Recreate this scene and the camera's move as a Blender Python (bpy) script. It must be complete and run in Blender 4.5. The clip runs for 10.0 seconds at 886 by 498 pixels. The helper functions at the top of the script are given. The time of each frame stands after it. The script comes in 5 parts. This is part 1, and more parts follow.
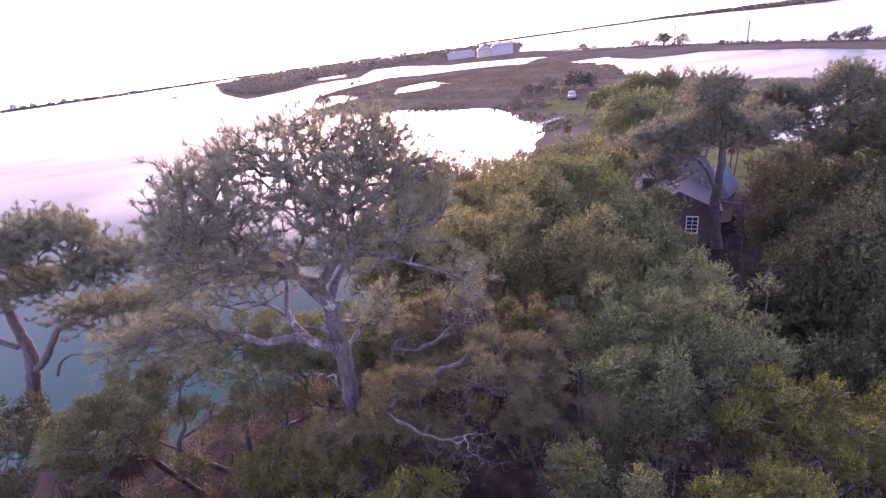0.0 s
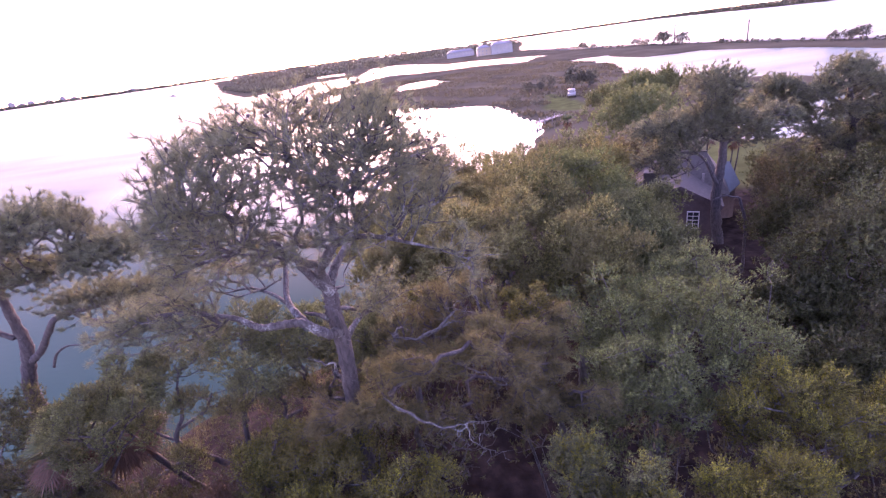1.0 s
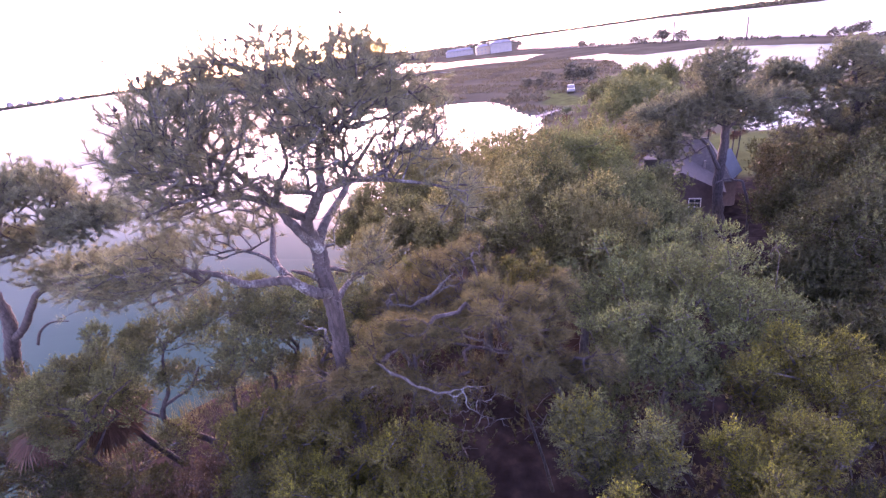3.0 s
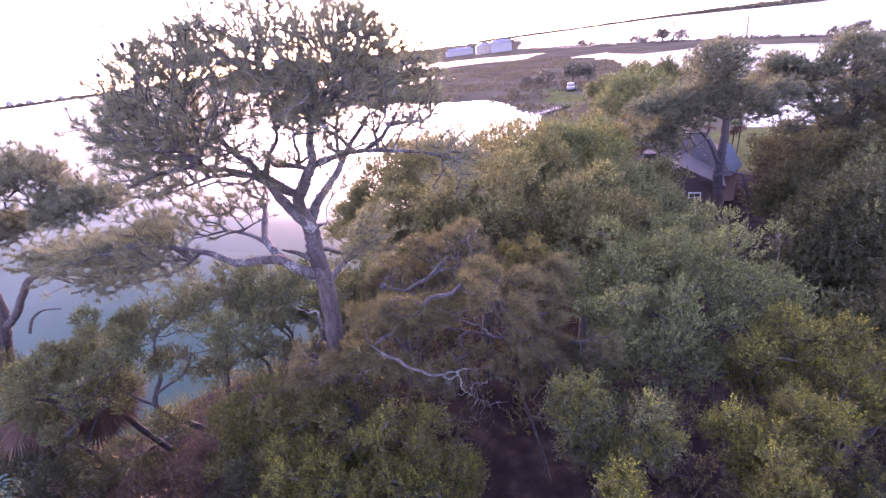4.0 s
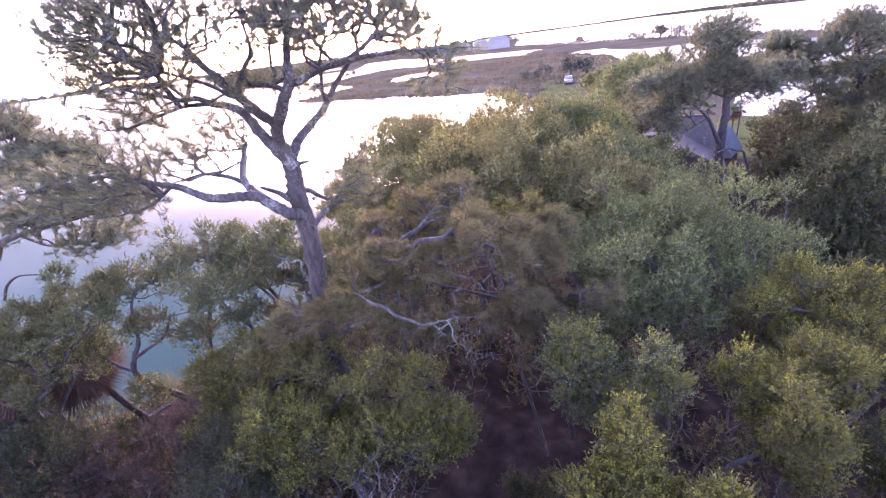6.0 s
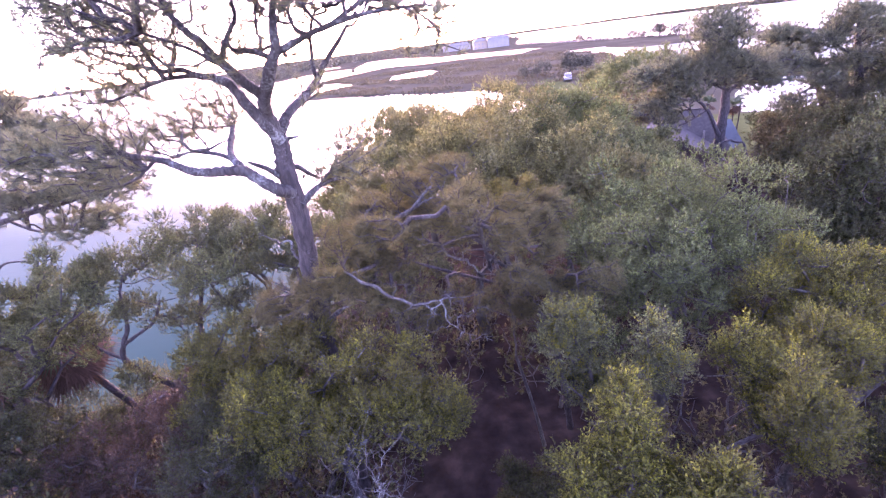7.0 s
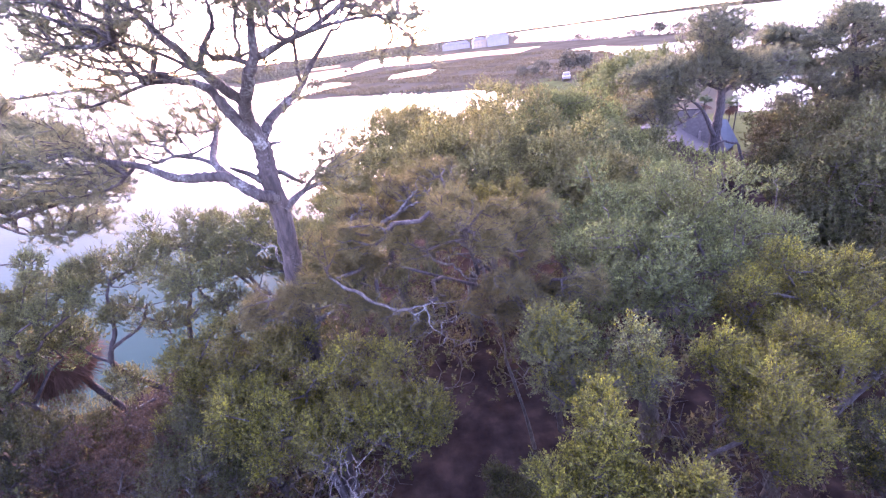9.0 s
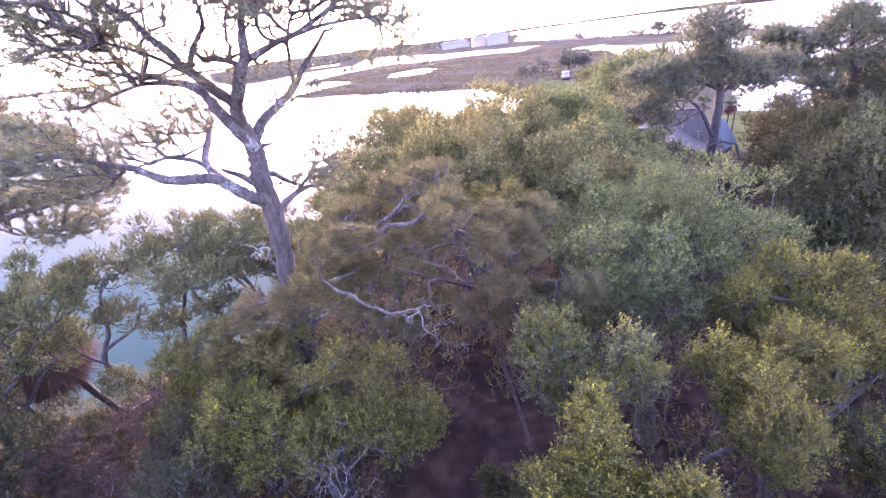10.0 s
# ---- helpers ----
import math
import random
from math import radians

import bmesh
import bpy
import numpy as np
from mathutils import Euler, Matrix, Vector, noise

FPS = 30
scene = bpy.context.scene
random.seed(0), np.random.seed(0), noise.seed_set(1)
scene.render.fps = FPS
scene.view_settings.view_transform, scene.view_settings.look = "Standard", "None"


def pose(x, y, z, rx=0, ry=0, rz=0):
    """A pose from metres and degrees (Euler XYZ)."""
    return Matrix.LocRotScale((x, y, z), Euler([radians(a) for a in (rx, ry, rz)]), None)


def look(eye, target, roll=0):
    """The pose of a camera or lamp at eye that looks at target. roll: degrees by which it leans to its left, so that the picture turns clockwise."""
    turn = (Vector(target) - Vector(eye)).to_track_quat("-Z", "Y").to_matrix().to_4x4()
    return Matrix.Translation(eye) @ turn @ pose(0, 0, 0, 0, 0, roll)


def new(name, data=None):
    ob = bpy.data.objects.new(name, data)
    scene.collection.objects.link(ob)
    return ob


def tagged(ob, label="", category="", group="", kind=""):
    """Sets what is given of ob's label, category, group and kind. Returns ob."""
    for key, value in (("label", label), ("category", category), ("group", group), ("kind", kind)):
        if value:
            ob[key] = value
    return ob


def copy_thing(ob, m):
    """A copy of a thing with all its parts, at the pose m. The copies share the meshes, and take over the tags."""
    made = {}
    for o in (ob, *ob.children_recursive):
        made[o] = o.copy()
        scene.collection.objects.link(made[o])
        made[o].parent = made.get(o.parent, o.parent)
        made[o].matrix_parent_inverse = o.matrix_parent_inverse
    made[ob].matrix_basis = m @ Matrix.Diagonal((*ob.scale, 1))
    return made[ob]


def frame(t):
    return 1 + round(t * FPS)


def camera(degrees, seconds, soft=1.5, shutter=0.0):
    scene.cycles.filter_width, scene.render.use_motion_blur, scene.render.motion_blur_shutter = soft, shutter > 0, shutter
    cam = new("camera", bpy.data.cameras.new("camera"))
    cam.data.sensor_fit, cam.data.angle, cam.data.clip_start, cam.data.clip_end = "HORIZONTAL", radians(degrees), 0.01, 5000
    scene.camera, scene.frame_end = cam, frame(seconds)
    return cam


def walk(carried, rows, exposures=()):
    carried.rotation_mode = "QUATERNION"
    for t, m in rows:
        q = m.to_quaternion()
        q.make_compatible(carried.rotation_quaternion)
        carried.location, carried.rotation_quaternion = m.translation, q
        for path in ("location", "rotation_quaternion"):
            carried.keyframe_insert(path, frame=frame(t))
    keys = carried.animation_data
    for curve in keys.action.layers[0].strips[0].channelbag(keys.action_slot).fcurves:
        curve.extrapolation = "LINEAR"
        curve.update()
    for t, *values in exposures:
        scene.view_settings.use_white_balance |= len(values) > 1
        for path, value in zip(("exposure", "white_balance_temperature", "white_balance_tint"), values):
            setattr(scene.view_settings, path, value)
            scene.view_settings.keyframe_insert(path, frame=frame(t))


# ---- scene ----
cam = camera(85.9, 10.0, soft=1.25)
PATH = [
    (0, (0.027, 0.004, 16.986), (-0.075, 1.844, 16.21), -8.1),
    (0.5, (-0.004, 0.009, 16.883), (-0.106, 1.849, 16.106), -8.1),
    (1, (-0.066, 0.04, 16.648), (-0.165, 1.879, 15.868), -8.0),
    (1.5, (-0.09, 0.038, 16.268), (-0.188, 1.878, 15.49), -7.95),
    (2, (-0.115, 0.089, 15.955), (-0.211, 1.929, 15.176), -8.0),
    (3.5, (-0.097, 0.162, 15.434), (-0.193, 2.0, 14.653), -8.0),
    (4, (-0.067, 0.165, 15.165), (-0.162, 2.004, 14.383), -7.9),
    (4.5, (-0.071, 0.215, 14.877), (-0.163, 2.052, 14.093), -7.9),
    (5, (-0.09, 0.246, 14.56), (-0.182, 2.083, 13.774), -7.9),
    (5.5, (-0.088, 0.262, 14.232), (-0.176, 2.098, 13.444), -7.8),
    (7, (-0.02, 0.358, 13.456), (-0.104, 2.192, 12.662), -7.7),
    (7.5, (0.072, 0.357, 13.38), (-0.009, 2.191, 12.585), -7.6),
    (8, (0.164, 0.362, 13.387), (0.082, 2.195, 12.59), -7.55),
    (8.5, (0.218, 0.392, 13.465), (0.135, 2.224, 12.666), -7.6),
    (9, (0.29, 0.427, 13.524), (0.207, 2.259, 12.725), -7.7),
    (9.5, (0.365, 0.467, 13.547), (0.281, 2.298, 12.746), -7.7),
    (10, (0.401, 0.501, 13.547), (0.32, 2.331, 12.744), -7.6),
]
EXPOSURES = [(0.0, 3.6, 5930, 85), (2.0, 3.73, 5930, 89), (4.5, 4.0, 5770, 77), (5.5, 4.06, 5710, 69), (7.0, 4.29, 5710, 83), (10.0, 4.6, 5710, 75)]
walk(cam, [(t, look(eye, target, roll)) for t, eye, target, roll in PATH], EXPOSURES)

# ---- world and sun ----
SUN_EL, SUN_AZ = 6.0, -6.0            # degrees above the horizon; from ahead towards the left
world = bpy.data.worlds.new("evening_sky")
scene.world = world
world.use_nodes = True
wn = world.node_tree
sky = wn.nodes.new("ShaderNodeTexSky")
sky.sky_type = "NISHITA"
sky.sun_disc = False
sky.sun_elevation, sky.sun_rotation = radians(SUN_EL + 4.0), radians(SUN_AZ)
sky.air_density, sky.dust_density, sky.ozone_density = 0.9, 0.8, 0.0
wn.nodes["Background"].inputs["Strength"].default_value = 0.15
wn.links.new(sky.outputs["Color"], wn.nodes["Background"].inputs["Color"])

sun = new("sun", bpy.data.lights.new("sun", "SUN"))
sun.data.energy, sun.data.angle, sun.data.color = 0.09, radians(0.6), (1.0, 0.8, 0.64)
sd = Vector((math.sin(radians(SUN_AZ)) * math.cos(radians(SUN_EL)), math.cos(radians(SUN_AZ)) * math.cos(radians(SUN_EL)), math.sin(radians(SUN_EL))))
sun.matrix_world = look(tuple(sd * 400), (0, 0, 0))


# ---- materials ----
def material(name):
    m = bpy.data.materials.new(name)
    m.use_nodes = True
    nt = m.node_tree
    return m, nt, nt.nodes["Principled BSDF"]


def ramp(nt, source, stops):
    r = nt.nodes.new("ShaderNodeValToRGB")
    e = r.color_ramp.elements
    while len(e) < len(stops):
        e.new(0.5)
    for el, (p, c) in zip(e, stops):
        el.position, el.color = p, (*c, 1)
    nt.links.new(source, r.inputs["Fac"])
    return r.outputs["Color"]


def mix(nt, a, b, fac, blend="MIX"):
    n = nt.nodes.new("ShaderNodeMix")
    n.data_type, n.blend_type = "RGBA", blend
    for socket, value in ((n.inputs[6], a), (n.inputs[7], b), (n.inputs[0], fac)):
        if hasattr(value, "links"):
            nt.links.new(value, socket)
        else:
            socket.default_value = (*value, 1) if isinstance(value, tuple) else value
    return n.outputs[2]


def noise_at(nt, scale, detail=4.0, stretch=None, kind="ShaderNodeTexNoise"):
    co = nt.nodes.new("ShaderNodeTexCoord").outputs["Object"]
    if stretch:
        mp = nt.nodes.new("ShaderNodeMapping")
        mp.inputs["Scale"].default_value = stretch
        nt.links.new(co, mp.inputs["Vector"])
        co = mp.outputs["Vector"]
    n = nt.nodes.new(kind)
    n.inputs["Scale"].default_value = scale
    if kind == "ShaderNodeTexNoise":
        n.inputs["Detail"].default_value = detail
    nt.links.new(co, n.inputs["Vector"])
    return n.outputs[0]


def bump(nt, bsdf, height, strength, distance):
    b = nt.nodes.new("ShaderNodeBump")
    b.inputs["Strength"].default_value, b.inputs["Distance"].default_value = strength, distance
    nt.links.new(height, b.inputs["Height"])
    nt.links.new(b.outputs["Normal"], bsdf.inputs["Normal"])


def leaf_material(name, dark, mid, light, clear=0.4, rough=0.6, warm=None, gloss=0.12):
    m, nt, p = material(name)
    rnd = nt.nodes.new("ShaderNodeNewGeometry").outputs["Random Per Island"]
    c = ramp(nt, rnd, [(0.0, dark), (0.55, mid), (1.0, light)])
    big = noise_at(nt, 0.55, 3.0)
    c = mix(nt, c, warm or dark, ramp(nt, big, [(0.42, (0, 0, 0)), (0.68, (0.75, 0.75, 0.75))]))
    nt.links.new(c, p.inputs["Base Color"])
    p.inputs["Roughness"].default_value = rough
    p.inputs["Specular IOR Level"].default_value = gloss
    tr = nt.nodes.new("ShaderNodeBsdfTranslucent")
    nt.links.new(mix(nt, c, (1.15, 1.1, 0.72), 1.0, "MULTIPLY"), tr.inputs["Color"])
    ms = nt.nodes.new("ShaderNodeMixShader")
    ms.inputs[0].default_value = clear
    nt.links.new(p.outputs[0], ms.inputs[1])
    nt.links.new(tr.outputs[0], ms.inputs[2])
    nt.links.new(ms.outputs[0], nt.nodes["Material Output"].inputs["Surface"])
    return m


def bark_material(name, dark, light, lichen=0.0, pale=(0.42, 0.43, 0.42)):
    m, nt, p = material(name)
    plates = noise_at(nt, 13.0, 7.0, (1, 1, 0.3))
    c = ramp(nt, plates, [(0.38, dark), (0.62, light)])
    if lichen > 0:
        crust = mix(nt, noise_at(nt, 3.2, 9.0, (1, 1, 0.6)), noise_at(nt, 24.0, 8.0), 0.45)
        c = mix(nt, c, pale, ramp(nt, crust, [(0.6 - 0.16 * lichen, (0, 0, 0)), (0.72 - 0.16 * lichen, (0.85, 0.85, 0.85))]))
    nt.links.new(c, p.inputs["Base Color"])
    p.inputs["Roughness"].default_value = 0.9
    bump(nt, p, noise_at(nt, 22.0, 6.0, (1, 1, 0.25)), 1.0, 0.05)
    return m


def plain_material(name, a, b, scale=3.0, rough=0.7, metal=0.0, stretch=None, relief=0.3, depth=0.01):
    m, nt, p = material(name)
    n = noise_at(nt, scale, 6.0, stretch)
    nt.links.new(ramp(nt, n, [(0.3, a), (0.7, b)]), p.inputs["Base Color"])
    p.inputs["Roughness"].default_value, p.inputs["Metallic"].default_value = rough, metal
    p.inputs["Specular IOR Level"].default_value = 0.15 if rough > 0.8 else 0.5
    bump(nt, p, noise_at(nt, scale * 6, 4.0, stretch), relief, depth)
    return m


OAK = leaf_material("oak_leaves", (0.035, 0.037, 0.019), (0.075, 0.089, 0.038), (0.154, 0.186, 0.072), warm=(0.078, 0.082, 0.038))
# the oak leaf tones nearly halved: shade is put into the colour
OAK_SHADED = leaf_material("shade_darkened_oak_leaves", (0.02, 0.022, 0.012), (0.042, 0.05, 0.023), (0.084, 0.101, 0.042), warm=(0.043, 0.046, 0.022))
OAK_GREY = leaf_material("grey_oak_leaves", (0.031, 0.038, 0.017), (0.07, 0.093, 0.036), (0.141, 0.184, 0.067), warm=(0.074, 0.088, 0.037))
OAK_BRIGHT = leaf_material("young_oak_leaves", (0.029, 0.031, 0.009), (0.073, 0.081, 0.018), (0.155, 0.165, 0.035), 0.42, warm=(0.066, 0.066, 0.02))
# yellow-green leaf tones raised to paint light falling from above
OAK_TOP_LIT = leaf_material("top_lit_oak_leaves", (0.07, 0.074, 0.012), (0.125, 0.134, 0.02), (0.205, 0.21, 0.033), 0.48, warm=(0.095, 0.098, 0.017))
OAK_YELLOW = leaf_material("yellow_green_oak_leaves", (0.028, 0.029, 0.009), (0.07, 0.076, 0.019), (0.148, 0.155, 0.036), 0.4, warm=(0.076, 0.071, 0.023))
# oak leaf tones raised and warmed: sun glow and haze put into the colour
OAK_GLOW = leaf_material("glow_brightened_oak_leaves", (0.045, 0.045, 0.02), (0.1, 0.106, 0.042), (0.2, 0.205, 0.075), 0.42, warm=(0.105, 0.1, 0.045))
OAK_WARM = leaf_material("autumn_oak_leaves", (0.035, 0.031, 0.018), (0.076, 0.074, 0.038), (0.155, 0.148, 0.068), warm=(0.085, 0.072, 0.04))
RUST = leaf_material("rusty_leaves", (0.025, 0.018, 0.014), (0.048, 0.034, 0.025), (0.085, 0.06, 0.042), 0.25, warm=(0.045, 0.032, 0.023))
SPRING = leaf_material("fresh_leaves", (0.043, 0.056, 0.026), (0.08, 0.102, 0.046), (0.122, 0.148, 0.064), 0.5, warm=(0.07, 0.085, 0.04))
NEEDLE = leaf_material("pine_needles", (0.051, 0.062, 0.044), (0.096, 0.113, 0.078), (0.156, 0.175, 0.114), 0.56, warm=(0.104, 0.113, 0.079))
NEEDLE_BROWN = leaf_material("brown_pine_needles", (0.042, 0.043, 0.02), (0.082, 0.081, 0.037), (0.132, 0.128, 0.056), 0.38, warm=(0.09, 0.08, 0.038))
FROND = leaf_material("palm_fronds", (0.0418, 0.0578, 0.0298), (0.0724, 0.0964, 0.0484), (0.111, 0.135, 0.0632), 0.3)
FROND_DRY = leaf_material("dry_palm_fronds", (0.046, 0.03, 0.022), (0.084, 0.053, 0.038), (0.13, 0.084, 0.06), 0.2, warm=(0.066, 0.043, 0.032), gloss=0.0)
FAR_LEAF = leaf_material("far_leaves", (0.0445, 0.0464, 0.0352), (0.0741, 0.0772, 0.0573), (0.108, 0.111, 0.0798), 0.3)
BARK = bark_material("grey_bark", (0.024, 0.022, 0.018), (0.056, 0.053, 0.045), 0.25, (0.13, 0.14, 0.13))
BARK_PINE = bark_material("pine_bark", (0.012, 0.01, 0.01), (0.036, 0.031, 0.03), 0.12, (0.09, 0.09, 0.094))
BARK_LICHEN = bark_material("lichened_bark", (0.013, 0.011, 0.011), (0.045, 0.043, 0.041), 0.5, (0.145, 0.162, 0.155))
BARK_OAK = bark_material("oak_bark", (0.02, 0.018, 0.016), (0.045, 0.04, 0.037), 0.1, (0.07, 0.07, 0.072))
BARK_DEAD = bark_material("dead_wood", (0.02, 0.018, 0.017), (0.052, 0.052, 0.048), 0.55, (0.135, 0.155, 0.145))
SHINGLE = plain_material("pale_roof_shingles", (0.045, 0.041, 0.036), (0.07, 0.064, 0.056), 5.0, 0.9)
TIN = plain_material("galvanised_roof_sheet", (0.06, 0.075, 0.078), (0.085, 0.102, 0.106), 2.0, 0.8, 0.0)
SIDING = plain_material("dark_red_wood_siding", (0.03, 0.02, 0.019), (0.05, 0.034, 0.032), 4.0, 0.8)
TRIM = plain_material("weathered_white_paint", (0.3, 0.3, 0.3), (0.42, 0.42, 0.42), 6.0, 0.5)
BRICK = plain_material("mossy_chimney_brick", (0.035, 0.034, 0.03), (0.06, 0.056, 0.05), 8.0, 0.9)
TIMBER = plain_material("weathered_timber", (0.10, 0.085, 0.075), (0.2, 0.18, 0.16), 6.0, 0.85, 0, (1, 1, 0.2))
PLASTER = plain_material("pale_stucco", (0.13, 0.13, 0.125), (0.16, 0.16, 0.154), 0.2, 0.8)
PLASTER_BLUE = plain_material("pale_blue_stucco", (0.12, 0.125, 0.122), (0.145, 0.15, 0.147), 0.2, 0.8)
PLASTER_YELLOW = plain_material("pale_yellow_stucco", (0.17, 0.15, 0.11), (0.2, 0.175, 0.13), 0.2, 0.8)
ROOF_FAR = plain_material("grey_roof", (0.06, 0.063, 0.07), (0.09, 0.093, 0.1), 0.5, 0.7)
CONCRETE = plain_material("dark_grey_concrete", (0.11, 0.12, 0.135), (0.15, 0.16, 0.175), 0.05, 0.9)
ASPHALT = plain_material("road_asphalt", (0.045, 0.045, 0.045), (0.065, 0.063, 0.06), 1.0, 0.9)
WHITE_PAINT = plain_material("white_vehicle_paint", (0.12, 0.122, 0.125), (0.15, 0.152, 0.155), 1.0, 0.35)
RUBBER = plain_material("black_rubber", (0.02, 0.02, 0.02), (0.035, 0.035, 0.035), 5.0, 0.8)
# far panes greyed and roughened: distance haze is put into their colour
HAZY_PANE = plain_material("haze_greyed_window_panes", (0.1, 0.105, 0.11), (0.12, 0.125, 0.13), 0.5, 0.6)

GLASS, nt, p = material("window_glass")
p.inputs["Base Color"].default_value = (0.02, 0.022, 0.025, 1)
p.inputs["Roughness"].default_value = 0.06

WATER, nt, p = material("bay_water")
p.inputs["Base Color"].default_value = (0.022, 0.047, 0.038, 1)
p.inputs["IOR"].default_value = 1.115
p.inputs["Specular Tint"].default_value = (0.5, 1.0, 0.82, 1)
far = nt.nodes.new("ShaderNodeVectorMath")           # the creek lies sheltered, the open bay is ruffled
far.operation = "DISTANCE"
far.inputs[1].default_value = (5, 105, 0)
nt.links.new(nt.nodes.new("ShaderNodeTexCoord").outputs["Object"], far.inputs[0])
open_bay = nt.nodes.new("ShaderNodeMapRange")
for key, value in (("From Min", 40.0), ("From Max", 78.0), ("To Min", 0.05), ("To Max", 0.34)):
    open_bay.inputs[key].default_value = value
nt.links.new(far.outputs["Value"], open_bay.inputs["Value"])
nt.links.new(open_bay.outputs["Result"], p.inputs["Roughness"])
wind = ramp(nt, noise_at(nt, 0.035, 3.0, (0.35, 1.0, 1)), [(0.35, (0.02, 0.02, 0.02)), (0.65, (0.075, 0.075, 0.075))])
shelter = nt.nodes.new("ShaderNodeMapRange")
shelter.inputs["From Min"].default_value, shelter.inputs["From Max"].default_value = 37.0, 62.0
nt.links.new(far.outputs["Value"], shelter.inputs["Value"])
nt.links.new(mix(nt, (0.5, 0.5, 0.5), wind, shelter.outputs["Result"]), p.inputs["Specular IOR Level"])
bump(nt, p, noise_at(nt, 1.6, 5.0, (0.5, 1.2, 1)), 0.2, 0.06)


GROUND, nt, p = material("ground_cover")
att = nt.nodes.new("ShaderNodeAttribute")
att.attribute_name = "cover"
sep = nt.nodes.new("ShaderNodeSeparateColor")
nt.links.new(att.outputs["Color"], sep.inputs["Color"])
litter = ramp(nt, noise_at(nt, 1.4, 8.0), [(0.3, (0.015, 0.011, 0.01)), (0.55, (0.03, 0.022, 0.018)), (0.75, (0.055, 0.04, 0.03))])
marsh = ramp(nt, noise_at(nt, 0.06, 9.0, (1, 0.5, 1)), [(0.3, (0.046, 0.041, 0.027)), (0.5, (0.062, 0.055, 0.036)), (0.7, (0.08, 0.071, 0.046))])
lawn = ramp(nt, noise_at(nt, 0.5, 8.0), [(0.3, (0.045, 0.05, 0.019)), (0.7, (0.075, 0.082, 0.03))])
col = mix(nt, litter, marsh, sep.outputs[0])
col = mix(nt, col, lawn, sep.outputs[1])
nt.links.new(col, p.inputs["Base Color"])
p.inputs["Roughness"].default_value = 0.95
p.inputs["Specular IOR Level"].default_value = 0.0
bump(nt, p, noise_at(nt, 3.0, 8.0), 0.9, 0.12)


# ---- mesh helpers ----
def quick_mesh(name, co, faces, mat, smooth=False):
    """A mesh from an array of places and an array of faces of one size."""
    me = bpy.data.meshes.new(name)
    co, faces = np.asarray(co, dtype=np.float32), np.asarray(faces, dtype=np.int32)
    me.vertices.add(len(co))
    me.vertices.foreach_set("co", co.ravel())
    n, k = faces.shape
    me.loops.add(n * k)
    me.loops.foreach_set("vertex_index", faces.ravel())
    me.polygons.add(n)
    me.polygons.foreach_set("loop_start", np.arange(0, n * k, k, dtype=np.int32))
    me.update(calc_edges=True)
    if smooth:
        me.polygons.foreach_set("use_smooth", np.ones(n, dtype=bool))
    me.materials.append(mat)
    return me


def empty(name, at, label, category, group="", kind=""):
    ob = new(name)
    ob.location = at
    return tagged(ob, label, category, group, kind)


def under(name, me, parent, label=""):
    """A mesh in world metres as a part of a thing."""
    ob = new(name, me)
    ob.parent = parent
    bpy.context.view_layer.update()
    ob.matrix_parent_inverse = parent.matrix_world.inverted()
    return tagged(ob, label)


def part(name, bm, mat, parent, label=""):
    me = bpy.data.meshes.new(name)
    bm.to_mesh(me)
    bm.free()
    me.materials.append(mat)
    return under(name, me, parent, label)


def box(bm, lo, hi, turn=None, bevel=0.0):
    """A box from corner to corner, set by a matrix."""
    lo, hi = Vector(lo), Vector(hi)
    made = bmesh.ops.create_cube(bm, size=1.0)["verts"]
    for v in made:
        v.co = Vector([(lo[i] + hi[i]) / 2 + v.co[i] * (hi[i] - lo[i]) for i in range(3)])
    if bevel:
        edges = {e for v in made for e in v.link_edges}
        made = bmesh.ops.bevel(bm, geom=list(edges), offset=bevel, segments=1, affect="EDGES")["verts"]
    if turn is not None:
        for v in {v for v in made}:
            v.co = turn @ v.co
    return bm


def one_box(lo, hi, turn=None, bevel=0.0):
    return box(bmesh.new(), lo, hi, turn, bevel)


def prism(points, low, high, turn=None):
    """A plan outline raised from low to high."""
    bm = bmesh.new()
    a = [bm.verts.new((x, y, low)) for x, y in points]
    b = [bm.verts.new((x, y, high)) for x, y in points]
    bm.faces.new(a[::-1]), bm.faces.new(b)
    for i in range(len(points)):
        j = (i + 1) % len(points)
        bm.faces.new((a[i], a[j], b[j], b[i]))
    bmesh.ops.recalc_face_normals(bm, faces=bm.faces)
    if turn is not None:
        bmesh.ops.transform(bm, matrix=turn, verts=bm.verts)
    return bm


def unit(v):
    return v / np.maximum(np.linalg.norm(v, axis=-1, keepdims=True), 1e-9)


def across(d, rng):
    """Random directions at right angles to the rows of d."""
    r = rng.normal(size=d.shape)
    return unit(r - d * np.sum(r * d, axis=-1, keepdims=True))


